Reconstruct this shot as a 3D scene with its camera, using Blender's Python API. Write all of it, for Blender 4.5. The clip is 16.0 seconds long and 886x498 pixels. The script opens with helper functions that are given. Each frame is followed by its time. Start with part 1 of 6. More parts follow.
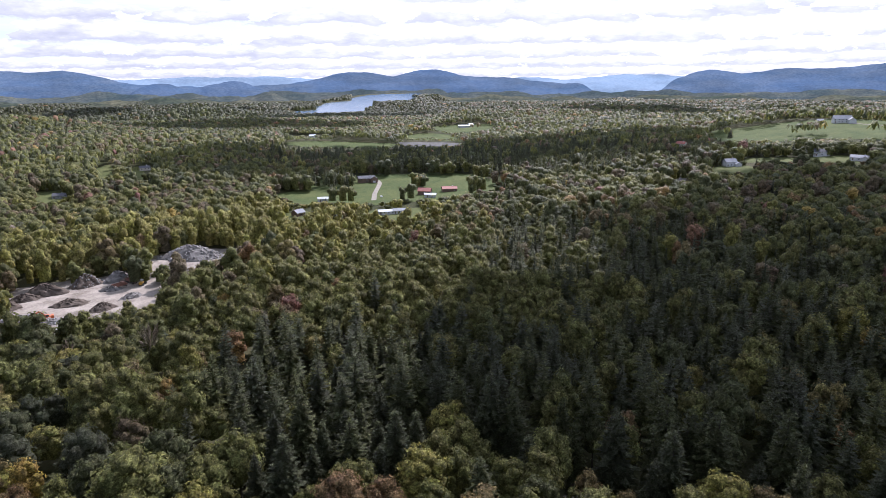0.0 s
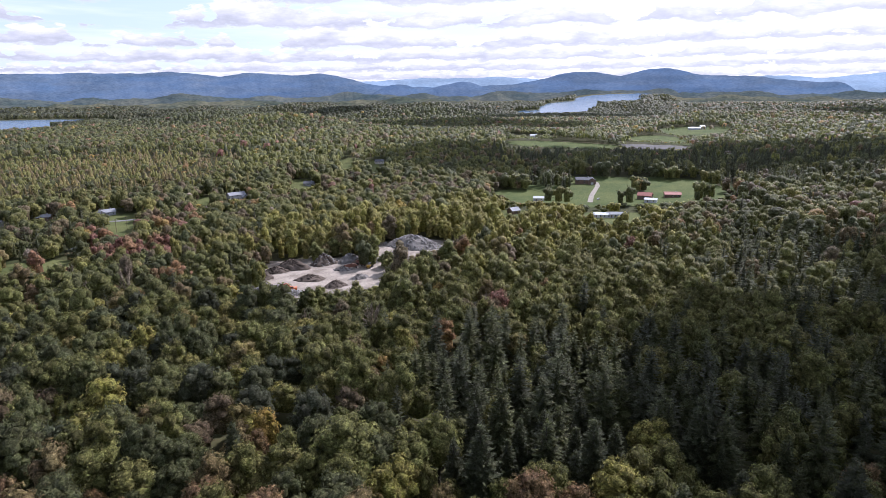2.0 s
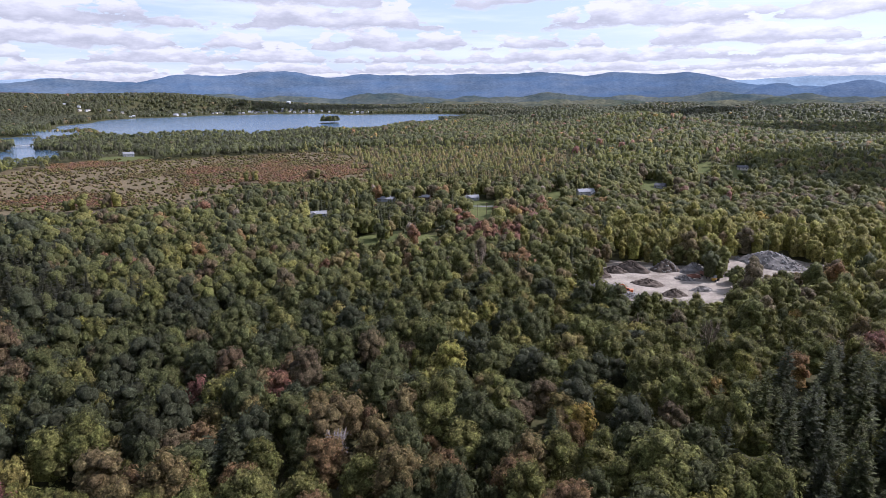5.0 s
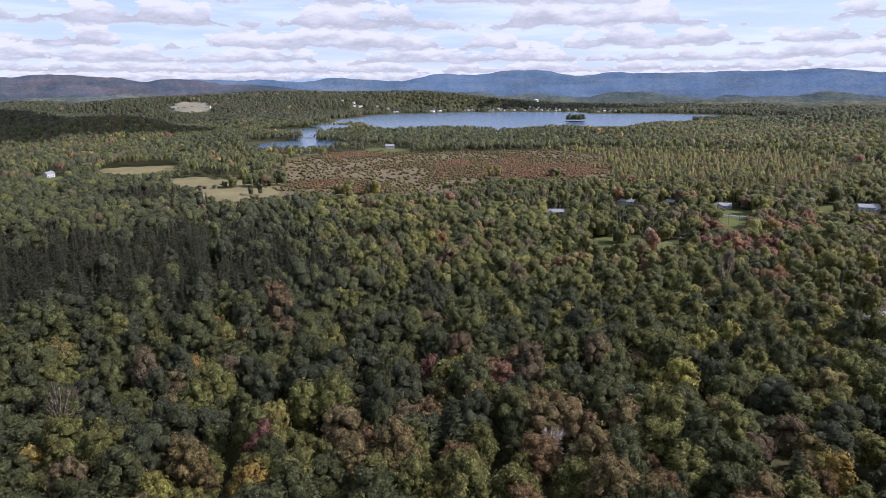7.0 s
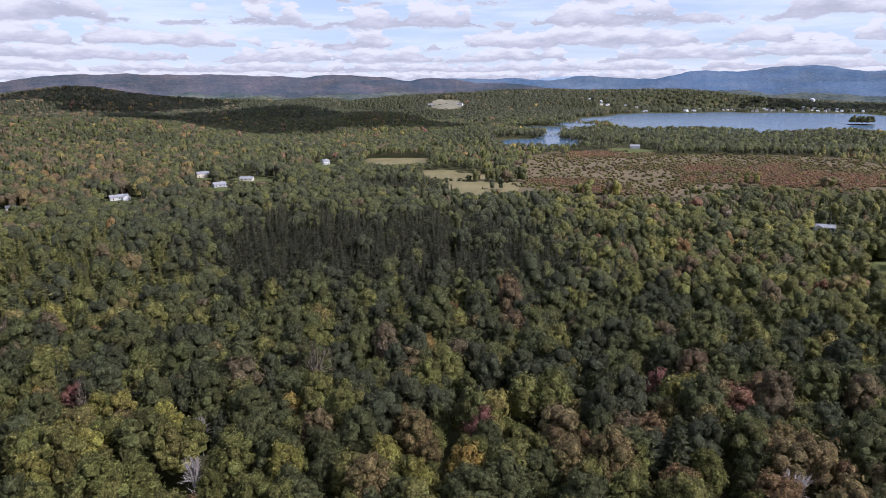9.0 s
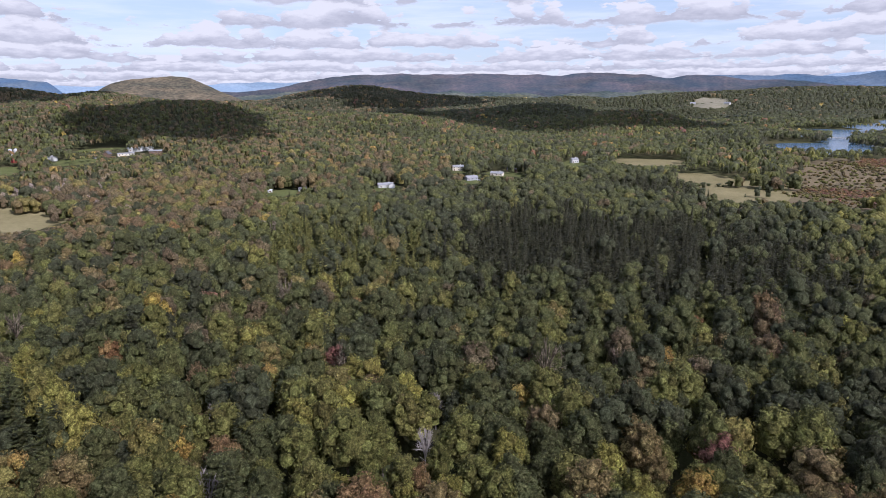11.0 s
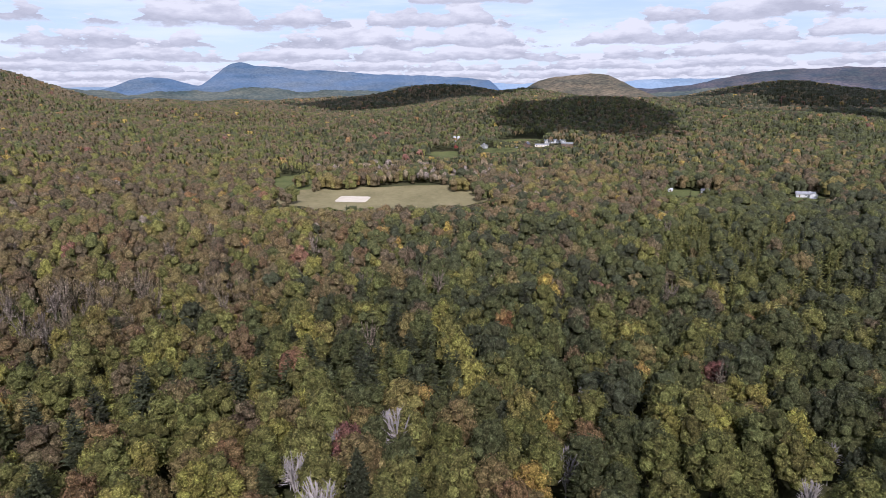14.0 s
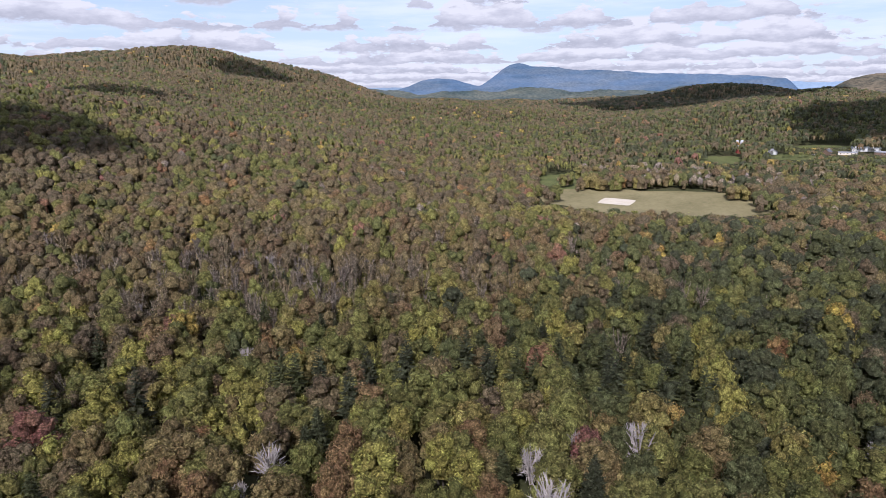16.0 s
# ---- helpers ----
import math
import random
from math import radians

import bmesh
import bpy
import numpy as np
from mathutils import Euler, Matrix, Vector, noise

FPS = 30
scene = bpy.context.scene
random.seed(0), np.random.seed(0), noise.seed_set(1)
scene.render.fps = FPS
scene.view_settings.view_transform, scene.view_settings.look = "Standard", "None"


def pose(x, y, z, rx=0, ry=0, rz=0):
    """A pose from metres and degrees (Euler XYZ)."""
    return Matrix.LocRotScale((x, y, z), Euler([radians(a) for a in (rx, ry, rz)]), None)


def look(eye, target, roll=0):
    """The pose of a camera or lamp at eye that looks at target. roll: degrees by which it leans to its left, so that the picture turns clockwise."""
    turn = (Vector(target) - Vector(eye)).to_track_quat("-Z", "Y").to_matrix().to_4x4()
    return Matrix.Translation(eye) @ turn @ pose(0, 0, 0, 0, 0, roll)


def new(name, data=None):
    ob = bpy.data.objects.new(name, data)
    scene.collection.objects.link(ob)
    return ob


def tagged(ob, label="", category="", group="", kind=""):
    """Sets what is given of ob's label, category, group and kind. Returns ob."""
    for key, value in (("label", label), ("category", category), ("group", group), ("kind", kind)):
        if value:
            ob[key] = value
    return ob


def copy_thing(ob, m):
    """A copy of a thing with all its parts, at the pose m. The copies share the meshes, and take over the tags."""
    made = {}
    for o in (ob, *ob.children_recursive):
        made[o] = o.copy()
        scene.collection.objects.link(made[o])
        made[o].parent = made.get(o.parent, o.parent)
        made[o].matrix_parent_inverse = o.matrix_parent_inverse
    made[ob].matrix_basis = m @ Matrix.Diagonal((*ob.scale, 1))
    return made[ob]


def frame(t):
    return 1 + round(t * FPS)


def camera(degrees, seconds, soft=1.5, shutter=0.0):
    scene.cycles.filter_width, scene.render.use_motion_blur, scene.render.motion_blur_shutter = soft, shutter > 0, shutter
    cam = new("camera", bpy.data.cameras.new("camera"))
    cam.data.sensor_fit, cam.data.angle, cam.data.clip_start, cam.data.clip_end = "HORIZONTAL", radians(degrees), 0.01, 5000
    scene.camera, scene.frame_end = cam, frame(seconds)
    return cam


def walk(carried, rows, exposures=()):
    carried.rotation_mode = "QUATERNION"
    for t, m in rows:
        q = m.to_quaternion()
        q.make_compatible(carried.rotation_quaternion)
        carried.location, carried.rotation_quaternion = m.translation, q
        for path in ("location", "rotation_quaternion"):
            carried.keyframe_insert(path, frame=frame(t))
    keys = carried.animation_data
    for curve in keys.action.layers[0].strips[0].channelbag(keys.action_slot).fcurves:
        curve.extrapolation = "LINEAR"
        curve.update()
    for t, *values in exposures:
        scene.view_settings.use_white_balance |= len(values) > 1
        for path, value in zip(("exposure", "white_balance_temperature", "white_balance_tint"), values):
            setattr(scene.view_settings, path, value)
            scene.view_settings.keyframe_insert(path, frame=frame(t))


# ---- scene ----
cam = camera(69.3, 16.0, soft=0.6)
PATH = [
    (0.0, 0.0, -14.13, 0.39), (0.5, 5.15, -14.09, 0.42), (1.0, 10.05, -14.06, 0.46), (1.5, 14.54, -14.03, 0.52), (2.0, 19.28, -13.97, 0.54),
    (2.5, 24.01, -13.94, 0.51), (3.0, 28.61, -13.91, 0.53), (3.5, 33.85, -13.87, 0.51), (4.0, 39.29, -13.82, 0.48), (6.5, 65.88, -13.82, 0.29),
    (7.0, 71.27, -13.81, 0.26), (7.5, 76.62, -13.81, 0.24), (8.0, 81.95, -13.82, 0.26), (8.5, 87.26, -13.85, 0.24), (9.0, 92.5, -13.87, 0.25),
    (11.5, 119.94, -13.92, 0.42), (12.0, 125.54, -13.93, 0.45), (12.5, 131.43, -13.95, 0.42), (13.0, 137.37, -13.97, 0.44), (13.5, 143.29, -13.98, 0.46),
    (14.0, 149.24, -13.95, 0.49), (14.5, 155.13, -13.91, 0.52), (15.0, 160.98, -13.86, 0.57), (15.5, 166.8, -13.81, 0.63), (16.0, 172.64, -13.75, 0.58)]
walk(cam, [(t, pose(0, 0, 120, 90 + pitch, roll, yaw)) for t, yaw, pitch, roll in PATH],
     exposures=[(0.0, 0.62, 5700, 23), (3.5, 0.50, 5700, 23), (7.0, 0.34, 5700, 23), (12.5, 0.25, 5700, 23), (16.0, 0.30, 5750, 22)])

# ---- light: autumn noon sun ahead of the first view, high thin cumulus ----
SUN_AZ, SUN_EL = -22.0, 43.0          # azimuth counted like the camera's yaw, elevation
sun_from = Vector((-math.sin(radians(SUN_AZ)) * math.cos(radians(SUN_EL)), math.cos(radians(SUN_AZ)) * math.cos(radians(SUN_EL)), math.sin(radians(SUN_EL))))
sun_lamp = new("sun", bpy.data.lights.new("sun", "SUN"))
sun_lamp.data.energy, sun_lamp.data.angle, sun_lamp.data.color = 5.0, radians(0.55), (1.0, 0.955, 0.88)
sun_lamp.matrix_world = look(sun_from * 3000, (0, 0, 0))


def node(tree, kind, x=0, **values):
    n = tree.nodes.new(kind)
    for key, value in values.items():
        if key in n.inputs:
            n.inputs[key].default_value = value
    return n


def ramp(tree, stops, mode="LINEAR"):
    n = tree.nodes.new("ShaderNodeValToRGB")
    n.color_ramp.interpolation = mode
    while len(n.color_ramp.elements) < len(stops):
        n.color_ramp.elements.new(0.5)
    for e, (at, col) in zip(n.color_ramp.elements, stops):
        e.position = at
        e.color = (*col, 1) if len(col) == 3 else col
    return n


def maths(tree, op, a, b=None, c=None):
    n = tree.nodes.new("ShaderNodeMath")
    n.operation = op
    for i, v in enumerate((a, b, c)):
        if v is None:
            continue
        if isinstance(v, (int, float)):
            n.inputs[i].default_value = v
        else:
            tree.links.new(v, n.inputs[i])
    return n.outputs[0]


def mixed(tree, fac, a, b):
    n = tree.nodes.new("ShaderNodeMix")
    n.data_type = "RGBA"
    for i, v in ((0, fac), (6, a), (7, b)):
        if isinstance(v, (int, float)):
            n.inputs[i].default_value = v
        elif isinstance(v, tuple):
            n.inputs[i].default_value = (*v, 1)
        else:
            tree.links.new(v, n.inputs[i])
    return n.outputs[2]


def build_world():
    world = bpy.data.worlds.new("autumn_sky")
    scene.world = world
    world.use_nodes = True
    t = world.node_tree
    t.nodes.clear()
    L = t.links.new
    sky = t.nodes.new("ShaderNodeTexSky")
    sky.sky_type, sky.sun_disc = "NISHITA", False
    sky.sun_elevation, sky.sun_rotation = radians(SUN_EL), radians(-SUN_AZ)
    sky.air_density, sky.dust_density, sky.ozone_density = 1.0, 0.6, 1.3
    way = t.nodes.new("ShaderNodeTexCoord").outputs["Generated"]
    sep = t.nodes.new("ShaderNodeSeparateXYZ")
    L(way, sep.inputs[0])
    up = maths(t, "MAXIMUM", sep.outputs[2], 0.0)
    around = maths(t, "ARCTAN2", sep.outputs[1], maths(t, "MULTIPLY", sep.outputs[0], -1.0))

    def blend(lo, hi, value):
        n = t.nodes.new("ShaderNodeMapRange")
        n.interpolation_type = "SMOOTHSTEP"
        for i, v in ((0, value), (1, lo), (2, hi)):
            if isinstance(v, (int, float)):
                n.inputs[i].default_value = v
            else:
                L(v, n.inputs[i])
        return n.outputs[0]

    def bank(k, base, tall, wide, share, cover, body):
        """One bank of fair-weather cumulus: flat grey bases on a level, heaped white tops. Returns the cover and the tone so far."""
        at = t.nodes.new("ShaderNodeCombineXYZ")
        L(maths(t, "MULTIPLY", around, 1.0 / wide), at.inputs[0])
        L(maths(t, "MULTIPLY", up, 0.8 / tall), at.inputs[1])
        at.inputs[2].default_value = 7.3 * k
        run = t.nodes.new("ShaderNodeCombineXYZ")
        L(maths(t, "MULTIPLY", around, 1.0 / wide), run.inputs[0])
        run.inputs[2].default_value = 3.1 * k
        mass = node(t, "ShaderNodeTexNoise", Scale=1.0, Detail=3.0, Roughness=0.6)
        L(run.outputs[0], mass.inputs["Vector"])
        puff = node(t, "ShaderNodeTexNoise", Scale=2.6, Detail=6.0, Roughness=0.62)
        L(at.outputs[0], puff.inputs["Vector"])
        heave = maths(t, "MULTIPLY", maths(t, "SUBTRACT", mass.outputs[0], 0.5), 0.25 * tall)
        foot = maths(t, "ADD", heave, base)
        h = maths(t, "DIVIDE", maths(t, "SUBTRACT", up, foot), tall)          # height within the bank
        top = maths(t, "ADD", maths(t, "MULTIPLY", maths(t, "SUBTRACT", mass.outputs[0], share), 5.0), maths(t, "MULTIPLY", maths(t, "SUBTRACT", puff.outputs[0], 0.5), 2.6))
        top = maths(t, "MINIMUM", top, 1.25)
        over = maths(t, "SUBTRACT", top, h)
        edge = maths(t, "ADD", h, maths(t, "MULTIPLY", maths(t, "SUBTRACT", puff.outputs[0], 0.5), 0.9))
        mask = maths(t, "MULTIPLY", blend(0.0, 0.16, over), blend(-0.05, 0.10, edge))
        lit = maths(t, "ADD", maths(t, "MULTIPLY", h, 1.0), maths(t, "MULTIPLY", maths(t, "SUBTRACT", puff.outputs[0], 0.5), 1.9))
        tone = ramp(t, [(0.05, (0.70, 0.715, 0.755)), (0.34, (0.88, 0.89, 0.915)), (0.62, (1.12, 1.12, 1.10))])
        L(lit, tone.inputs[0])
        if cover is None:
            return mask, tone.outputs[0]
        return maths(t, "MAXIMUM", cover, mask), mixed(t, mask, body, tone.outputs[0])

    cover, body = None, None
    for k, (base, tall, wide, share) in enumerate([(0.006, 0.012, 0.050, 0.24), (0.015, 0.016, 0.060, 0.26), (0.027, 0.019, 0.085, 0.33), (0.041, 0.026, 0.11, 0.35), (0.060, 0.034, 0.13, 0.38),
                                                   (0.088, 0.046, 0.17, 0.40), (0.122, 0.060, 0.23, 0.42), (0.165, 0.08, 0.32, 0.42), (0.225, 0.11, 0.45, 0.43), (0.33, 0.15, 0.6, 0.45)]):
        cover, body = bank(k, base, tall, wide, share, cover, body)
    veil = node(t, "ShaderNodeTexNoise", Scale=3.0, Detail=5.0, Roughness=0.6)          # thin high cloud
    high = t.nodes.new("ShaderNodeCombineXYZ")
    L(around, high.inputs[0])
    L(maths(t, "MULTIPLY", up, 9.0), high.inputs[1])
    L(high.outputs[0], veil.inputs["Vector"])
    haze = maths(t, "MULTIPLY", blend(0.40, 0.66, veil.outputs[0]), 0.55)
    toward = t.nodes.new("ShaderNodeVectorMath")
    toward.operation = "DOT_PRODUCT"
    L(way, toward.inputs[0])
    toward.inputs[1].default_value = sun_from
    glare = maths(t, "POWER", maths(t, "MAXIMUM", toward.outputs["Value"], 0.0), 3.0)
    clouds = t.nodes.new("ShaderNodeBackground")
    L(body, clouds.inputs[0])
    L(maths(t, "MULTIPLY_ADD", glare, 0.26, 0.62), clouds.inputs[1])
    clear = t.nodes.new("ShaderNodeBackground")
    low = mixed(t, haze, mixed(t, 0.55, sky.outputs[0], (6.2, 7.3, 8.4)), (8.4, 8.8, 9.3))
    L(mixed(t, maths(t, "MULTIPLY", glare, 0.9), low, (10.5, 10.6, 10.6)), clear.inputs[0])
    clear.inputs[1].default_value = 0.092
    mix = t.nodes.new("ShaderNodeMixShader")
    L(cover, mix.inputs[0])
    L(clear.outputs[0], mix.inputs[1])
    L(clouds.outputs[0], mix.inputs[2])
    out = t.nodes.new("ShaderNodeOutputWorld")
    L(mix.outputs[0], out.inputs[0])


build_world()

# ---- the lie of the land: azimuth in degrees like the yaw, distance in metres from the knoll under the camera ----


def plan(az, r):
    a = np.radians(az)
    return -r * np.sin(a), r * np.cos(a)


def step(x, a, b):
    u = np.clip((x - a) / (b - a), 0, 1)
    return u * u * (3 - 2 * u)


# hills: azimuth, distance, radial spread, sideways spread, height
HILLS = [
    (-38, 850, 300, 300, 34), (-30, 1230, 200, 300, 32), (27, 1200, 220, 260, 18), (45, 1650, 300, 500, 12),
    (141.5, 1700, 360, 320, 66), (128, 1500, 300, 350, 7), (148, 2700, 380, 330, 70), (155, 2600, 300, 260, 36), (121.5, 3000, 320, 390, 96),
    (192.4, 2700, 600, 430, 202), (200.5, 2760, 560, 320, 62), (208.6, 2850, 560, 190, 130), (197, 1650, 520, 620, 52), (213, 920, 230, 250, 92),
    (171, 3300, 400, 420, 40), (92, 3050, 330, 560, 58), (73, 3600, 250, 400, 74), (84, 3380, 260, 330, 46), (109, 2300, 400, 600, 18), (-22, 2300, 420, 500, 20),
    (16, 2000, 300, 420, 10), (165, 1250, 300, 300, -6), (150, 900, 260, 320, -4)]
rng = np.random.default_rng(4)
WAVES = [(rng.uniform(0, 6.28), 1 / wl, rng.uniform(0, 6.28), wl / 330) for wl in (260, 340, 430, 560, 700, 900, 1250)]
ROLLING = [(0.7, 520, 0.4, 7.5), (2.1, 690, 2.0, 8.0), (1.4, 380, 4.1, 5.0), (2.9, 860, 1.1, 7.0)]          # heading, wave length, phase, height
# water: azimuth, distance, radial half, sideways half
LAKE_BASINS = [(66, 2410, 815, 600), (55, 2650, 380, 420), (73, 2330, 660, 280), (83.5, 1740, 130, 140), (79, 2050, 200, 130), (82.9, 1500, 160, 20), (84.3, 1270, 125, 82)]
FAR_BASINS = [(10.0, 2560, 200, 150), (8.4, 2950, 420, 125), (5.2, 3600, 460, 165), (3.8, 4000, 220, 190)]
LAKE_Z = 20.0
ISLET = (59.8, 2215, 30, 36)


def far_lake_z(r):
    return 22.0 + (r - 2400.0) * 0.0335


def basin(x, y, spots):
    """Below 1 inside the water, above outside."""
    best = np.full(np.shape(x), 9.0)
    for az, r, hr, ht in spots:
        cx, cy = plan(az, r)
        a = radians(az)
        rad = (x - cx) * -math.sin(a) + (y - cy) * math.cos(a)
        tan = (x - cx) * math.cos(a) + (y - cy) * math.sin(a)
        wob = 0.10 * np.sin(x / 61.0) + 0.10 * np.sin(y / 47.0 + x / 95.0)
        best = np.minimum(best, (rad / hr) ** 2 + (tan / ht) ** 2 + wob)
    return best


def ground_z(x, y):
    x, y = np.asarray(x, float), np.asarray(y, float)
    r = np.hypot(x, y)
    z = 6 + 14 * step(r, 450, 1150) + 30 * step(r, 2900, 4600) + 27 * np.exp(-(r / 235.0) ** 2)
    for az, d, wr, wt, h in HILLS:
        cx, cy = plan(az, d)
        a = radians(az)
        rad = (x - cx) * -math.sin(a) + (y - cy) * math.cos(a)
        tan = (x - cx) * math.cos(a) + (y - cy) * math.sin(a)
        z = z + h * np.exp(-0.5 * ((rad / wr) ** 2 + (tan / wt) ** 2))
    amp = 0.7 + 2.0 * step(r, 300, 1500)
    for th, k, ph, w in WAVES:
        z = z + amp * 0.5 * w ** 0.6 * np.sin((x * math.cos(th) + y * math.sin(th)) * k * 6.283 + ph)
    az = np.degrees(np.arctan2(-x, y))
    az = np.where(az < -100, az + 360, az)
    calm = np.clip(1 - step(az, 42, 52) * (1 - step(az, 86, 94)) - step(az, -2, 1) * (1 - step(az, 13, 17)), 0, 1)          # flat towards the lakes
    swell = step(r, 950, 1500) * (1 - 0.6 * step(r, 3000, 4000)) * (0.18 + 0.82 * calm)
    for th, wl, ph, h in ROLLING:
        z = z + swell * h * np.sin((x * math.cos(th) + y * math.sin(th)) * 6.283 / wl + ph + 0.8 * np.sin(x / 410.0) + 0.7 * np.sin(y / 370.0))
    b = basin(x, y, LAKE_BASINS)
    z = np.minimum(z, LAKE_Z - 3 + 4.5 * step(b, 0.85, 1.15) + 30 * step(b, 1.1, 2.2) + 75 * np.clip(b - 1.5, 0, 9))
    z = np.where(inside(x, y, *ISLET) < 1.0, LAKE_Z + 1.6, z)
    b = basin(x, y, FAR_BASINS)
    z = z + (np.maximum(z, far_lake_z(r) + 3) - z) * (1 - step(b, 1.5, 3.2))
    z = np.minimum(z, far_lake_z(r) - 3 + 4.5 * step(b, 0.85, 1.15) + 30 * step(b, 1.1, 2.2) + 75 * np.clip(b - 1.5, 0, 9))
    return z


# clearings without forest, by what covers them: azimuth, distance, radial half, sideways half, turn in degrees
CLEARINGS = {
    "gravel": [(31.3, 374, 44, 42, 0), (21.8, 442, 26, 27, 0)],
    "lawn": [(54.0, 492, 26, 34, 0), (46.4, 610, 52, 12, 0), (128.6, 712, 20, 17, 0), (149.3, 990, 34, 24, 0), (144.2, 1022, 22, 28, 0), (142.4, 1110, 10, 36, 0), (27.8, 880, 40, 9, 0), (25.5, 860, 40, 7, 0),
             (32, 755, 34, 12, 0), (-24.3, 712, 26, 20, 0), (-27, 770, 14, 26, 0), (-31.5, 768, 18, 26, 0), (162.5, 785, 48, 23, 0), (119.4, 712, 18, 15, 0), (103, 920, 40, 16, 0),
             (111.9, 744, 16, 11, 0), (108.9, 800, 26, 22, 0), (113, 815, 16, 11, 0), (76.2, 1120, 50, 34, 0), (4.4, 552, 28, 26, 0), (12.9, 566, 22, 13, 0), (40, 690, 24, 9, 0)],
    "meadow": [(4.7, 692, 84, 112, 0), (1.0, 1270, 84, 50, 0), (11.8, 1250, 80, 46, 0), (9.0, 1060, 36, 84, 0), (-1.8, 1500, 100, 66, 0), (-31, 990, 95, 138, 8)],
    "hay": [(154.6, 682, 62, 106, 4), (89.2, 768, 82, 42, 0), (85.6, 768, 38, 42, 0), (92.4, 852, 34, 30, 0), (96.6, 975, 38, 46, 0), (165.2, 2300, 120, 45, 0)],
    "plough": [(1.2, 1090, 42, 52, 0)],
    "marsh": [(77.2, 890, 190, 132, 0), (66.6, 948, 150, 155, 0)],
    "hilltop": [(92.2, 2715, 210, 70, 0)]}
# low growth before houses: azimuth, distance, radial half, sideways half
LOW_GROWTH = [(21.8, 402, 24, 27), (32, 324, 18, 32), (55.1, 615, 40, 14), (51.7, 620, 40, 12), (47.4, 622, 40, 14), (37.4, 645, 42, 14), (61.2, 556, 40, 13), (49.7, 492, 32, 12), (31, 705, 40, 13), (119.4, 682, 38, 20),
              (111.9, 715, 38, 15), (109.2, 760, 44, 30), (102.9, 890, 50, 16), (126.9, 680, 36, 14), (-20.2, 860, 44, 16), (-20.3, 610, 34, 10), (25, 840, 44, 12), (140, 1000, 44, 40),
              (-30.4, 735, 44, 18), (-24, 685, 40, 18), (4.5, 522, 30, 30), (13, 545, 24, 12), (154.5, 600, 30, 100), (87, 690, 30, 50), (82, 1190, 50, 120), (84, 1120, 50, 60)]
# groves that stand in the clearings
GROVES = [(90.6, 806, 7, 24), (87.0, 806, 8, 24), (88.2, 738, 6, 12), (55.6, 500, 10, 6), (52.6, 480, 9, 7), (53.6, 508, 7, 5), (145.2, 1050, 10, 9), (142.6, 1046, 12, 9), (144.2, 1036, 8, 7), (110.6, 815, 14, 9), (107.9, 806, 16, 8), (119.9, 706, 8, 6), (9.4, 718, 30, 17), (-1.0, 596, 22, 20), (8.2, 586, 16, 24), (-6.5, 640, 30, 14), (-25.6, 1050, 22, 26), (36.4, 372, 12, 7), (25.2, 402, 14, 10), (143.6, 1015, 14, 16), (148, 1030, 16, 10),
          (-29, 930, 20, 20), (2.2, 690, 10, 7), (158, 600, 22, 20), (146.5, 728, 22, 26), (163, 606, 34, 24), (149, 590, 26, 34), (160, 742, 14, 40), (-9, 660, 40, 14), (12.5, 720, 30, 16), (91.5, 690, 26, 14)]


def inside(x, y, az, r, hr, ht, turn=0.0):
    cx, cy = plan(az, r)
    a = radians(az + turn)
    rad = (x - cx) * -math.sin(a) + (y - cy) * math.cos(a)
    tan = (x - cx) * math.cos(a) + (y - cy) * math.sin(a)
    wob = 1 + 0.22 * np.sin(x / 11.0 + 1.7 * np.sin(y / 17.0)) + 0.16 * np.sin(y / 7.0 + x / 9.0)
    return ((np.abs(rad) / hr) ** 2.6 + (np.abs(tan) / ht) ** 2.6) * wob

# ---- materials ----


def material(name):
    m = bpy.data.materials.new(name)
    m.use_nodes = True
    t = m.node_tree
    return m, t, t.nodes["Principled BSDF"], t.links.new


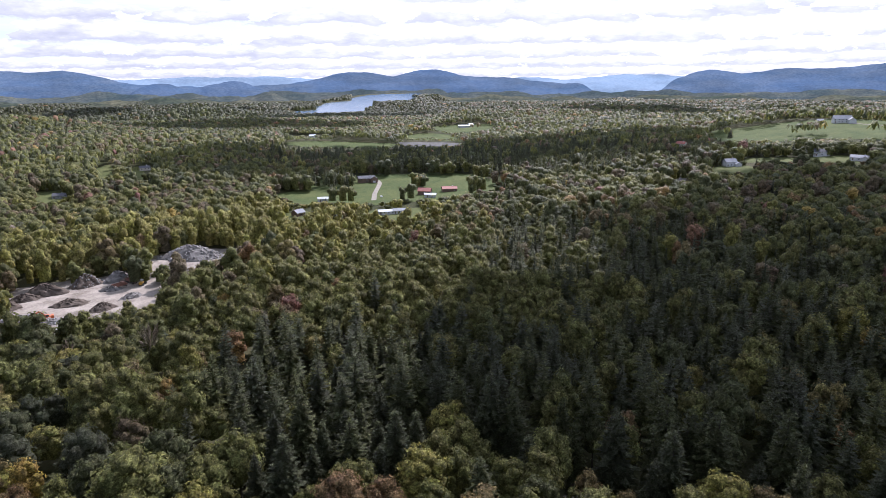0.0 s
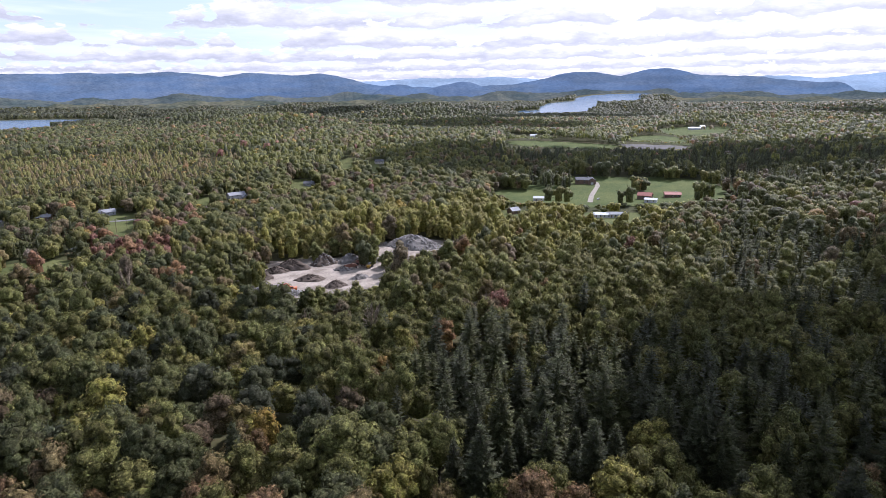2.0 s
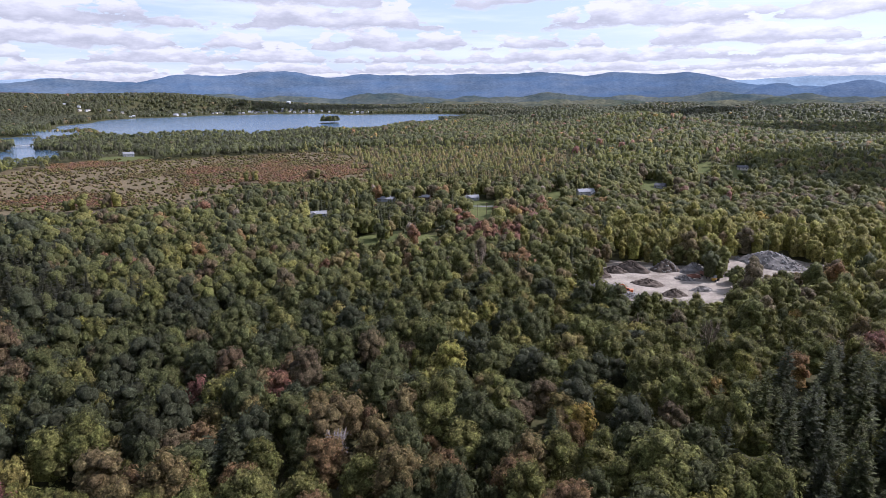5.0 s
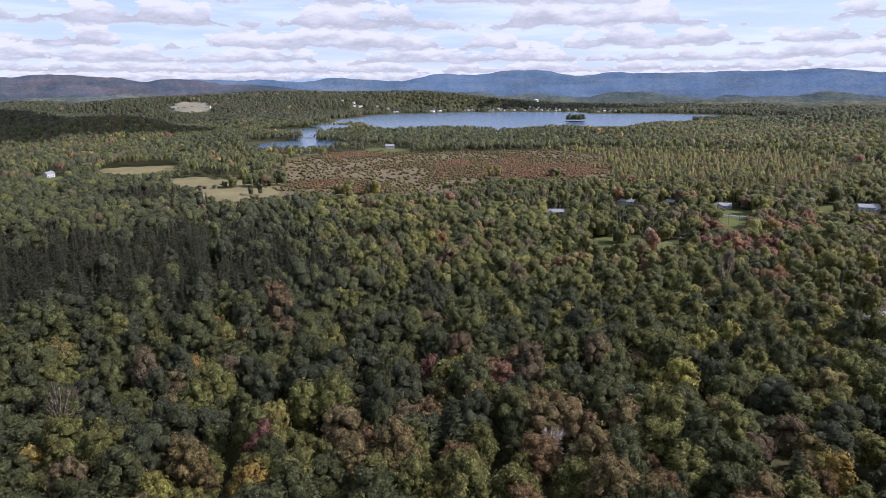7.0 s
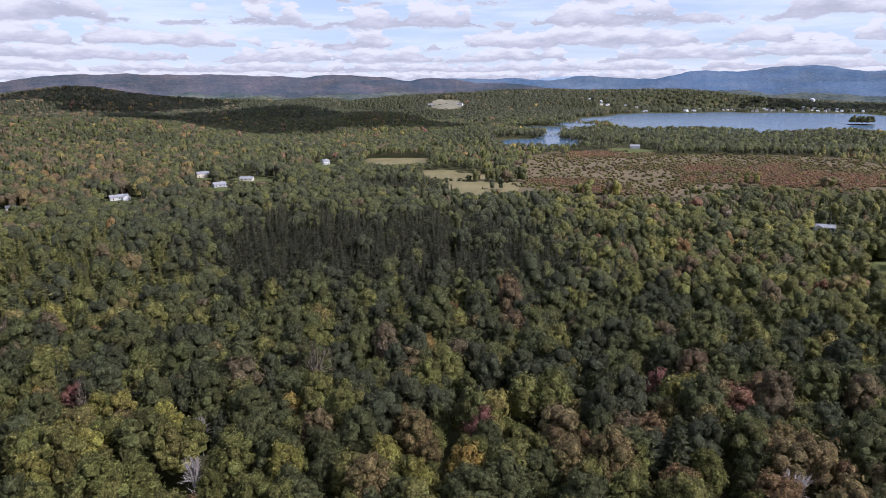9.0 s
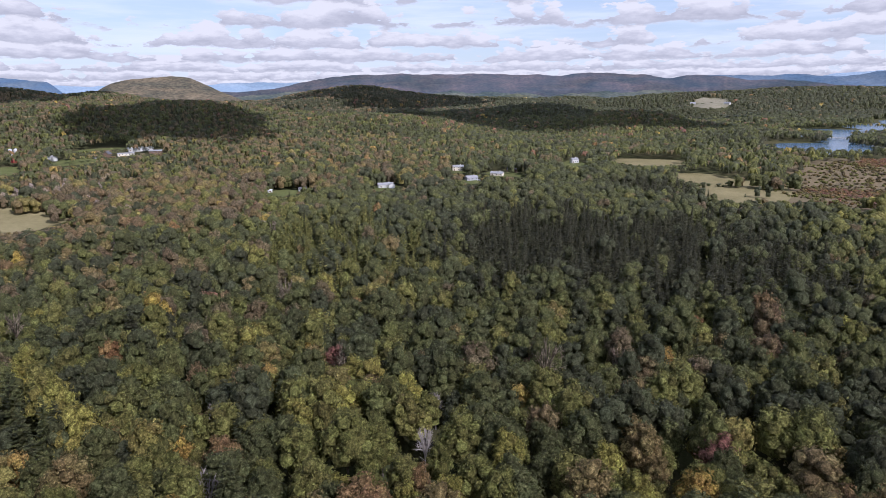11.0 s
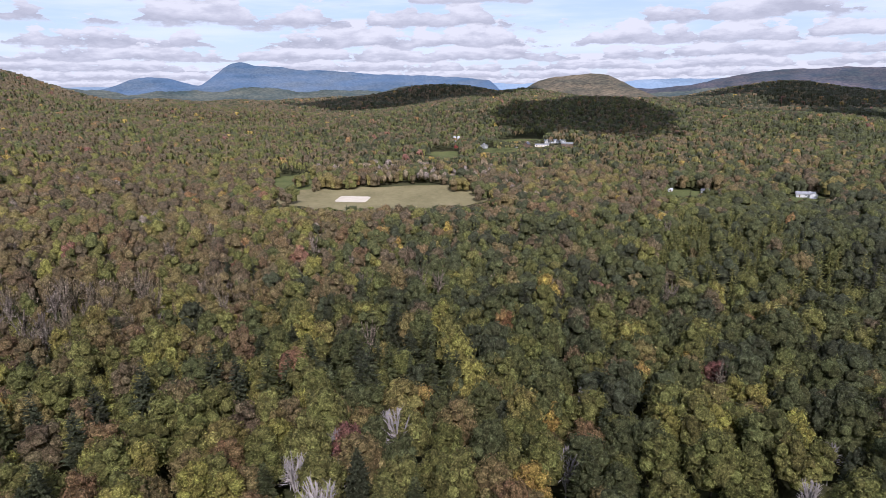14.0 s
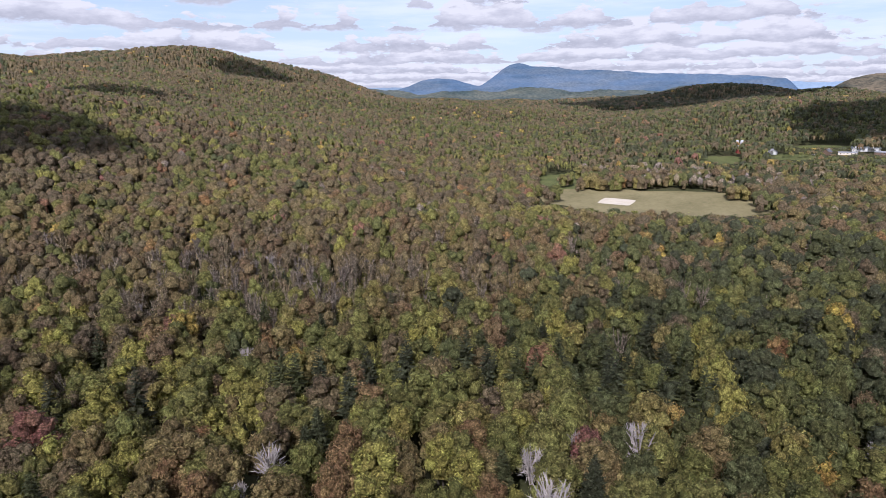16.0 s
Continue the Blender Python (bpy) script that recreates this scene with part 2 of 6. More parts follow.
def leaf_material(name, stops, attribute="", gloss=0.5, through_light=0.46):
    """Foliage: colour by the tree's tint, each clump a little lighter or darker, gap shade and glints painted in, thin
    enough to let light through.
    """
    m, t, bsdf, L = material(name)
    geo = t.nodes.new("ShaderNodeNewGeometry")
    if attribute:
        src = t.nodes.new("ShaderNodeAttribute")
        src.attribute_name = attribute
        fac = src.outputs["Fac"]
    else:
        fac = t.nodes.new("ShaderNodeObjectInfo").outputs["Random"]
    col = ramp(t, stops)
    L(fac, col.inputs[0])
    hsv = t.nodes.new("ShaderNodeHueSaturation")
    L(col.outputs[0], hsv.inputs["Color"])
    isl = geo.outputs["Random Per Island"]
    spread = t.nodes.new("ShaderNodeAttribute")
    spread.attribute_name = "vary"
    dev = maths(t, "MULTIPLY", maths(t, "SUBTRACT", isl, 0.5), spread.outputs["Fac"])
    L(maths(t, "MULTIPLY_ADD", dev, 0.03, 0.5), hsv.inputs["Hue"])
    L(maths(t, "MULTIPLY_ADD", dev, 0.55, 1.0), hsv.inputs["Value"])
    pos = t.nodes.new("ShaderNodeTexCoord").outputs["Object"]
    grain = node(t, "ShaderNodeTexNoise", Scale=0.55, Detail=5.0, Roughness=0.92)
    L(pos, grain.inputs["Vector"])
    # shaded gaps between leaf clumps and lit tips painted into the leaf colour
    clump_shading = ramp(t, [(0.40, (0.34, 0.34, 0.34)), (0.50, (1.0, 1.0, 1.0)), (0.60, (1.8, 1.8, 1.8))])
    L(grain.outputs[0], clump_shading.inputs[0])
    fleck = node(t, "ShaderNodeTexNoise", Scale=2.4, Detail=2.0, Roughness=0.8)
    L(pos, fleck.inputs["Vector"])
    leafy = ramp(t, [(0.38, (0.58, 0.58, 0.58)), (0.52, (0.98, 0.98, 0.98)), (0.62, (1.6, 1.6, 1.6))])          # painted glints: single sprays lightened as if they caught the light
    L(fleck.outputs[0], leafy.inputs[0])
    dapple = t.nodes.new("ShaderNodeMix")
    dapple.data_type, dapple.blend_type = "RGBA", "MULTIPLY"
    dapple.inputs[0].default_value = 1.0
    L(clump_shading.outputs[0], dapple.inputs[6])
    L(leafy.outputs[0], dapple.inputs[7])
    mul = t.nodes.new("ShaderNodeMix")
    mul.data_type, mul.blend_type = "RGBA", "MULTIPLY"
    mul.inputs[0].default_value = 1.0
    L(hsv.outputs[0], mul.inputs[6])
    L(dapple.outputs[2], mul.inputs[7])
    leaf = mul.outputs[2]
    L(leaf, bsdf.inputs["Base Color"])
    # leaves lie like scales on the round of the crown and its lobes
    lie = t.nodes.new("ShaderNodeAttribute")
    lie.attribute_name = "round"
    turn = t.nodes.new("ShaderNodeVectorTransform")
    turn.vector_type, turn.convert_from, turn.convert_to = "VECTOR", "OBJECT", "WORLD"
    L(lie.outputs["Vector"], turn.inputs[0])
    own = t.nodes.new("ShaderNodeVectorMath")
    own.operation = "SCALE"
    L(geo.outputs["Normal"], own.inputs[0])
    own.inputs["Scale"].default_value = 0.85
    both = t.nodes.new("ShaderNodeVectorMath")
    L(turn.outputs[0], both.inputs[0])
    L(own.outputs[0], both.inputs[1])
    unit = t.nodes.new("ShaderNodeVectorMath")
    unit.operation = "NORMALIZE"
    L(both.outputs[0], unit.inputs[0])
    bp = node(t, "ShaderNodeBump", Strength=1.0, Distance=1.6)
    L(grain.outputs[0], bp.inputs["Height"])
    L(unit.outputs[0], bp.inputs["Normal"])
    L(bp.outputs[0], bsdf.inputs["Normal"])
    bsdf.inputs["Roughness"].default_value = gloss
    bsdf.inputs["Specular IOR Level"].default_value = 0.14
    tr = t.nodes.new("ShaderNodeBsdfTranslucent")
    warm = mixed(t, 0.4, leaf, (0.16, 0.19, 0.02))
    L(warm, tr.inputs[0])
    L(unit.outputs[0], tr.inputs["Normal"])
    mix = t.nodes.new("ShaderNodeMixShader")
    mix.inputs[0].default_value = through_light
    L(bsdf.outputs[0], mix.inputs[1])
    L(tr.outputs[0], mix.inputs[2])
    L(mix.outputs[0], t.nodes["Material Output"].inputs[0])
    return m


def surface_material(name, a, b, scale, rough=0.9, bump=0.3, fine=6.0, speck=None):
    """An earthy surface: two colours in patches and grain, with relief."""
    m, t, bsdf, L = material(name)
    pos = t.nodes.new("ShaderNodeTexCoord").outputs["Object"]
    n1 = node(t, "ShaderNodeTexNoise", Scale=1.0 / scale, Detail=5.0, Roughness=0.6)
    n2 = node(t, "ShaderNodeTexNoise", Scale=fine / scale, Detail=4.0, Roughness=0.65)
    L(pos, n1.inputs["Vector"])
    L(pos, n2.inputs["Vector"])
    f = maths(t, "ADD", maths(t, "MULTIPLY", n1.outputs[0], 0.6), maths(t, "MULTIPLY", n2.outputs[0], 0.4))
    c = ramp(t, [(0.36, a), (0.64, b)] + ([(0.72, speck)] if speck else []))
    L(f, c.inputs[0])
    L(c.outputs[0], bsdf.inputs["Base Color"])
    bsdf.inputs["Roughness"].default_value = rough
    bsdf.inputs["Specular IOR Level"].default_value = 0.06
    bp = node(t, "ShaderNodeBump", Strength=bump, Distance=scale * 0.08)
    L(n2.outputs[0], bp.inputs["Height"])
    L(bp.outputs[0], bsdf.inputs["Normal"])
    return m


# tint along 0..1: conifer greens, dark green, green, olive, yellow-green, russet, brown, orange, red, yellow, grey twig
TINTS = [(0.00, (0.069, 0.067, 0.043)), (0.07, (0.081, 0.081, 0.047)), (0.13, (0.092, 0.099, 0.056)), (0.21, (0.132, 0.138, 0.056)), (0.32, (0.186, 0.186, 0.058)),
         (0.44, (0.222, 0.208, 0.069)), (0.54, (0.332, 0.300, 0.076)), (0.62, (0.236, 0.178, 0.082)), (0.70, (0.172, 0.134, 0.084)),
         (0.78, (0.336, 0.199, 0.083)), (0.86, (0.280, 0.134, 0.108)), (0.93, (0.428, 0.308, 0.075)), (1.00, (0.309, 0.255, 0.222))]
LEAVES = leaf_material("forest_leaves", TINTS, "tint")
GROUND = surface_material("forest_floor", (0.034, 0.042, 0.016), (0.075, 0.066, 0.034), 40.0, fine=30.0)
BARK = surface_material("bark", (0.045, 0.036, 0.028), (0.110, 0.095, 0.080), 1.2)
PALE_BARK = surface_material("weathered_bark", (0.24, 0.21, 0.19), (0.42, 0.38, 0.35), 1.5)


def water_material():
    m, t, bsdf, L = material("lake_water")
    bsdf.inputs["Base Color"].default_value = (0.055, 0.105, 0.17, 1)
    bsdf.inputs["Roughness"].default_value = 0.2
    bsdf.inputs["IOR"].default_value = 1.33
    pos = t.nodes.new("ShaderNodeTexCoord").outputs["Object"]
    n = node(t, "ShaderNodeTexNoise", Scale=0.06, Detail=6.0, Roughness=0.6)
    L(pos, n.inputs["Vector"])
    bp = node(t, "ShaderNodeBump", Strength=0.10, Distance=0.8)
    L(n.outputs[0], bp.inputs["Height"])
    L(bp.outputs[0], bsdf.inputs["Normal"])
    return m


WATER = water_material()


# ---- mesh helpers ----
def mesh_from(name, verts, tris, mats, tint=None, smooth=False, vary=1.0, lie=None):
    """One mesh from arrays of corners and triangles, with a tint for each triangle and the way the leaves lie at each corner."""
    verts, tris = np.asarray(verts, np.float32), np.asarray(tris, np.int32)
    me = bpy.data.meshes.new(name)
    me.vertices.add(len(verts))
    me.vertices.foreach_set("co", verts.ravel())
    me.loops.add(tris.size)
    me.loops.foreach_set("vertex_index", tris.ravel())
    me.polygons.add(len(tris))
    k = tris.shape[1]
    me.polygons.foreach_set("loop_start", np.arange(0, tris.size, k, dtype=np.int32))
    if tint is not None:
        me.attributes.new("tint", "FLOAT", "FACE").data.foreach_set("value", np.asarray(tint, np.float32))
        me.attributes.new("vary", "FLOAT", "FACE").data.foreach_set("value", np.full(len(tris), vary, np.float32))
    if lie is not None:
        me.attributes.new("round", "FLOAT_VECTOR", "POINT").data.foreach_set("vector", np.asarray(lie, np.float32).ravel())
    for m in mats:
        me.materials.append(m)
    me.update()
    if smooth:
        me.shade_smooth()
    return me


# ---- the ground sheet ----
def build_ground():
    az = np.concatenate([np.arange(-50, 222, 0.6), np.arange(222, 310, 4.0)])
    rr = np.concatenate([[0.0], np.geomspace(25, 4880, 240)])
    A, R = np.meshgrid(az, rr)
    x, y = plan(A, R)
    z = np.where(inside(x, y, *ISLET) < 1.6, LAKE_Z - 3.0, ground_z(x, y))
    n = len(az)
    v = np.stack([x, y, z], -1).reshape(-1, 3)
    i, j = np.meshgrid(np.arange(len(rr) - 1), np.arange(n), indexing="ij")
    k = (j + 1) % n
    q = np.stack([i * n + j, (i + 1) * n + j, (i + 1) * n + k, i * n + k], -1).reshape(-1, 4)[:, ::-1]
    ob = new("ground", mesh_from("ground", v, q, [GROUND], smooth=True))
    tagged(ob, "rolling wooded ground of dark leaf litter and grass", "ground", kind="structure")


build_ground()


def water_sheet(name, spots, level, label):
    """A sheet of water that fills its basins."""
    vs, fs, n = [], [], 0
    az0 = min(s[0] - math.degrees(s[3] * 1.3 / s[1]) for s in spots)
    az1 = max(s[0] + math.degrees(s[3] * 1.3 / s[1]) for s in spots)
    r0, r1 = min(s[1] - s[2] * 1.25 for s in spots), max(s[1] + s[2] * 1.25 for s in spots)
    A, R = np.meshgrid(np.linspace(az0, az1, 130), np.linspace(r0, r1, 80))
    x, y = plan(A, R)
    z = level(R)
    keep = basin(x, y, spots) < 1.5
    idx = np.arange(x.size).reshape(x.shape)
    q = np.stack([idx[:-1, :-1], idx[1:, :-1], idx[1:, 1:], idx[:-1, 1:]], -1)
    ok = keep[:-1, :-1] | keep[1:, :-1] | keep[1:, 1:] | keep[:-1, 1:]
    me = mesh_from(name, np.stack([x, y, z], -1).reshape(-1, 3), q[ok][:, ::-1], [WATER], smooth=True)
    tagged(new(name, me), label, "lake", kind="structure")


def islet():
    """A low wooded islet with a stony rim."""
    th = np.linspace(0, 6.2832, 48, endpoint=False)
    cx, cy = plan(ISLET[0], ISLET[1])
    a = radians(ISLET[0])
    v, f = [], []
    for k, (u, z) in enumerate(((0.3, 2.2), (0.7, 1.7), (0.9, 0.9), (1.0, -0.4), (1.08, -3.0))):
        w = u * (1 + 0.06 * np.sin(3 * th) + 0.04 * np.sin(7 * th + 1))
        rad, tan = w * ISLET[2] * np.cos(th), w * ISLET[3] * np.sin(th)
        v += np.stack([cx - rad * math.sin(a) + tan * math.cos(a), cy + rad * math.cos(a) + tan * math.sin(a), LAKE_Z + z + 0 * th], 1).tolist()
    for k in range(4):
        for i in range(48):
            j = (i + 1) % 48
            f.append([k * 48 + i, (k + 1) * 48 + i, (k + 1) * 48 + j, k * 48 + j])
    tagged(new("islet", mesh_from("islet", v, f, [GROUND], smooth=True)), "low stony islet in the lake", "islet", kind="structure")


islet()
water_sheet("lake_water", LAKE_BASINS, lambda r: LAKE_Z + 0 * r, "wide blue lake with small ripples below wooded hills")
water_sheet("far_lake_water", FAR_BASINS, far_lake_z, "pale lake shining under the bright sky")


# ---- the far ridges ----
def ridge_material(name, a, b, glow, strength):
    """Wooded mountainside; the haze of kilometres of blue air is painted on as a glow."""
    m, t, bsdf, L = material(name)
    pos = t.nodes.new("ShaderNodeTexCoord").outputs["Object"]
    flat = t.nodes.new("ShaderNodeMapping")
    flat.inputs["Scale"].default_value = (1.0, 1.0, 6.0)
    L(pos, flat.inputs["Vector"])
    pos = flat.outputs[0]
    n1 = node(t, "ShaderNodeTexNoise", Scale=0.004, Detail=8.0, Roughness=0.62)
    L(pos, n1.inputs["Vector"])
    c = ramp(t, [(0.35, a), (0.65, b)])
    L(n1.outputs[0], c.inputs[0])
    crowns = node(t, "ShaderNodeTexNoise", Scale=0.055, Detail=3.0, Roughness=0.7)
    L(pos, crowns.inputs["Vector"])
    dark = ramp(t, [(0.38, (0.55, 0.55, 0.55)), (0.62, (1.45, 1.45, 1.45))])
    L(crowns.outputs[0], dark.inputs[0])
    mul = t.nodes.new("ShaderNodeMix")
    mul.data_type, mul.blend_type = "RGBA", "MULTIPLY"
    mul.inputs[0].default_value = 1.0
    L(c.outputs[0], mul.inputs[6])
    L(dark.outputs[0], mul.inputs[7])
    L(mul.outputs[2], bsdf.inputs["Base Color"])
    bsdf.inputs["Roughness"].default_value = 1.0
    bsdf.inputs["Specular IOR Level"].default_value = 0.0
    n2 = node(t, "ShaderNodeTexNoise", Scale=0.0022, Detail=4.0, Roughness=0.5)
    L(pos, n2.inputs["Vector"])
    # cloud shade painted in as dimmer patches of the glow
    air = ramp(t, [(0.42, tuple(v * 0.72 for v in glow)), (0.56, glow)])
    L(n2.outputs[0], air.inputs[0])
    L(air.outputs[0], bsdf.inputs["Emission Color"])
    # bluish emission stands in for the haze of the distance
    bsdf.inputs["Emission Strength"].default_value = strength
    return m


def ridge(name, az0, az1, r, base, bumps, mat, label, depth=300.0, seed=0, roll=0.0):
    """A mountain ridge: peaks given by azimuth, elevation in degrees above the eye, and half-width in degrees."""
    g = np.random.default_rng(seed)
    az = np.arange(az0, az1 + 0.01, 0.25)
    el = np.full(az.shape, base)
    rise = 0 * az
    for a, e, wl, wr in bumps:
        w = np.where(az > a, wl, wr)
        rise = rise + ((e - base) * np.exp(-0.5 * np.abs((az - a) / (1.15 * w)) ** 2)) ** 5
    el = base + rise ** 0.2
    fade = step(az, az0, az0 + 2.5) * (1 - step(az, az1 - 2.5, az1))
    for k in (0.9, 2.1, 4.3, 9.0):
        el = el + 0.035 / k ** 0.6 * np.sin(az * k + g.uniform(0, 6.28))
    for k, w in ((0.43, 1.0), (0.97, 0.7), (1.9, 0.45), (6.7, 0.12), (14.0, 0.08)):
        el = el + roll * w * np.sin(az * k + g.uniform(0, 6.28))
    rows = 16
    U = np.linspace(0, 1, rows)[:, None]
    top = 120 + (r + depth) * np.tan(np.radians(el)) * 1.0
    top = 40 + (top - 40) * fade
    R = r + depth * U
    gull = sum(np.sin(az[None, :] * k + U * 3 * s + g.uniform(0, 6.28)) * w for k, s, w in ((3.1, 1, 1.0), (7.3, -1.4, 0.6), (1.3, 0.6, 1.3)))
    Z = 30 + (top[None, :] - 30) * (U ** 0.8) + gull * 4 * np.sin(math.pi * U)
    x, y = plan(np.broadcast_to(az[None, :], Z.shape), np.broadcast_to(R, Z.shape))
    idx = np.arange(Z.size).reshape(Z.shape)
    q = np.stack([idx[:-1, :-1], idx[1:, :-1], idx[1:, 1:], idx[:-1, 1:]], -1).reshape(-1, 4)
    tagged(new(name, mesh_from(name, np.stack([x, y, Z], -1).reshape(-1, 3), q, [mat], smooth=True)), label, "mountain ridge", kind="structure")


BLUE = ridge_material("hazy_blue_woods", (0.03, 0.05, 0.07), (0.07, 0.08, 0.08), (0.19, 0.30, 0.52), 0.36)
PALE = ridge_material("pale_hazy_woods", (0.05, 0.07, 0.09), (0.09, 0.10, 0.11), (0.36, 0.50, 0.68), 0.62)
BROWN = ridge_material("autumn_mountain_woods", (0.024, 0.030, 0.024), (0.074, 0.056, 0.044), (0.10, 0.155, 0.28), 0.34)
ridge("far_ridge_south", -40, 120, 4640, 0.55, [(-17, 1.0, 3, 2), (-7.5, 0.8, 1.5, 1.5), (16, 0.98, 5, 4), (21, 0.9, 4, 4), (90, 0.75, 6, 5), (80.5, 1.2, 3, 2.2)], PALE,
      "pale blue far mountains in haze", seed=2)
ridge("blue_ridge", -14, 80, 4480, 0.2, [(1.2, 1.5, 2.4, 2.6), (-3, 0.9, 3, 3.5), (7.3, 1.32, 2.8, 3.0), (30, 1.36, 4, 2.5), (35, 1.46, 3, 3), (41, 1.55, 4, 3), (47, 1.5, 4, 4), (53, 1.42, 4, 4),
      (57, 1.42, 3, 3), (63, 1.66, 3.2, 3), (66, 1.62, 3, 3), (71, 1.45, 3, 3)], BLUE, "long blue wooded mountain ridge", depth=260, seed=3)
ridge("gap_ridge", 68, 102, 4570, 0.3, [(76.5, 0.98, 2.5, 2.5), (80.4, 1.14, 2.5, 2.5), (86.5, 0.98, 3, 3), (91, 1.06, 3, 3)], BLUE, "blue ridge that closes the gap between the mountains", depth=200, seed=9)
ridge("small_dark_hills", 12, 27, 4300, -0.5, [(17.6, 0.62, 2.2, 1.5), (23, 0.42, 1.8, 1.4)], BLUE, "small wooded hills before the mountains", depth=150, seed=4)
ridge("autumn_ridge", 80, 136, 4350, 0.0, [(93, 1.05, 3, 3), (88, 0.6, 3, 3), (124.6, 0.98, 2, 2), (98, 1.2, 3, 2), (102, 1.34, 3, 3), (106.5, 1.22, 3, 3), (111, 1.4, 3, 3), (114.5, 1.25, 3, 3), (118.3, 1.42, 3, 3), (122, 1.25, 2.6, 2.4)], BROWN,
      "long brown and violet wooded ridge with painted cloud shade", depth=320, seed=5)
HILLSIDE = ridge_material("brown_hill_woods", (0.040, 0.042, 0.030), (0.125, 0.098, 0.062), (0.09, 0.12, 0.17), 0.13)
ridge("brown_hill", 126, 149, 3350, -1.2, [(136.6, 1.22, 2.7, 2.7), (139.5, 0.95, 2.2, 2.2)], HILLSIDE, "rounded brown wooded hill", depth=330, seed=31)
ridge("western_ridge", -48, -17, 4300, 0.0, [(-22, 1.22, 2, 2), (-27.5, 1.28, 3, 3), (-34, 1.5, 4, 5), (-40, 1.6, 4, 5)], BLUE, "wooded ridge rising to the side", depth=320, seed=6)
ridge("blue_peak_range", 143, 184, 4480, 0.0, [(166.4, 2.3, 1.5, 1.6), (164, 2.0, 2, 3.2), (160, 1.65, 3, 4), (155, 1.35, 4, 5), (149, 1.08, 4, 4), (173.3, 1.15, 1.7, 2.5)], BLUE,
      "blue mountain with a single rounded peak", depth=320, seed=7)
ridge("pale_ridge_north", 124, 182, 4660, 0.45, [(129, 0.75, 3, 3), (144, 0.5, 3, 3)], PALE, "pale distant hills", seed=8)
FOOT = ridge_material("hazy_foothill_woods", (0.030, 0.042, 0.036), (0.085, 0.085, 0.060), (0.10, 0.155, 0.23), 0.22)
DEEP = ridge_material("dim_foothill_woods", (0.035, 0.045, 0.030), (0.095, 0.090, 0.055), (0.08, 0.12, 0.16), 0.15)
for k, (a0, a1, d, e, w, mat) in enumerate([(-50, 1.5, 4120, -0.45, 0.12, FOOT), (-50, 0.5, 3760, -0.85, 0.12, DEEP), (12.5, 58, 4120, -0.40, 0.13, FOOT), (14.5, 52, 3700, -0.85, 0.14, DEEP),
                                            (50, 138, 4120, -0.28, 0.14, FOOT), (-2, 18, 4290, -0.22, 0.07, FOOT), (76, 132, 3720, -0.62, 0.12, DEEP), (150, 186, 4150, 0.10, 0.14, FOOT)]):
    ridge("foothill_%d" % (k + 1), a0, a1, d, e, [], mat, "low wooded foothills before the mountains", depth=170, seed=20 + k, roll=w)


# ---- tree shapes ----
def ico(sub=0):
    bm = bmesh.new()
    bmesh.ops.create_icosphere(bm, subdivisions=sub + 1, radius=1.0)
    v = np.array([p.co[:] for p in bm.verts])
    f = np.array([[p.index for p in q.verts] for q in bm.faces])
    bm.free()
    return v, f


ICO0, ICO1 = ico(0), ico(1)
UPPER = ICO0[1][ICO0[0][ICO0[1]].mean(1)[:, 2] > -0.4]          # without the faces that look down


def soup(points, normals, size, g, tilt=0.55, lie=None):
    """Leaf clumps: one irregular triangle at each point, turned about the normal given."""
    n = len(points)
    nn = normals + g.normal(0, tilt, (n, 3))
    nn /= np.linalg.norm(nn, axis=1)[:, None]
    a = np.cross(nn, g.normal(0, 1, (n, 3)))
    a /= np.linalg.norm(a, axis=1)[:, None] + 1e-9
    b = np.cross(nn, a)
    s = size * g.uniform(0.6, 1.35, (n, 1))
    out = []
    for ang in (0.0, 2.1, 4.2):
        th = ang + g.uniform(-0.35, 0.35, (n, 1))
        out.append(points + s * (a * np.cos(th) + b * np.sin(th)) * g.uniform(0.7, 1.2, (n, 1)))
    v = np.stack(out, 1).reshape(-1, 3)
    return v, np.arange(len(v)).reshape(-1, 3), np.repeat(unit_rows(normals if lie is None else lie) * 1.2, 3, axis=0)


def unit_rows(n):
    return n / (np.linalg.norm(n, axis=1)[:, None] + 1e-9)


def joined(parts):
    """Puts shapes of corners, triangles and the way the leaves lie into one."""
    vs, fs, ns, n = [], [], [], 0
    for v, f, lie in parts:
        vs.append(v)
        fs.append(f + n)
        ns.append(lie)
        n += len(v)
    return np.concatenate(vs), np.concatenate(fs), np.concatenate(ns)


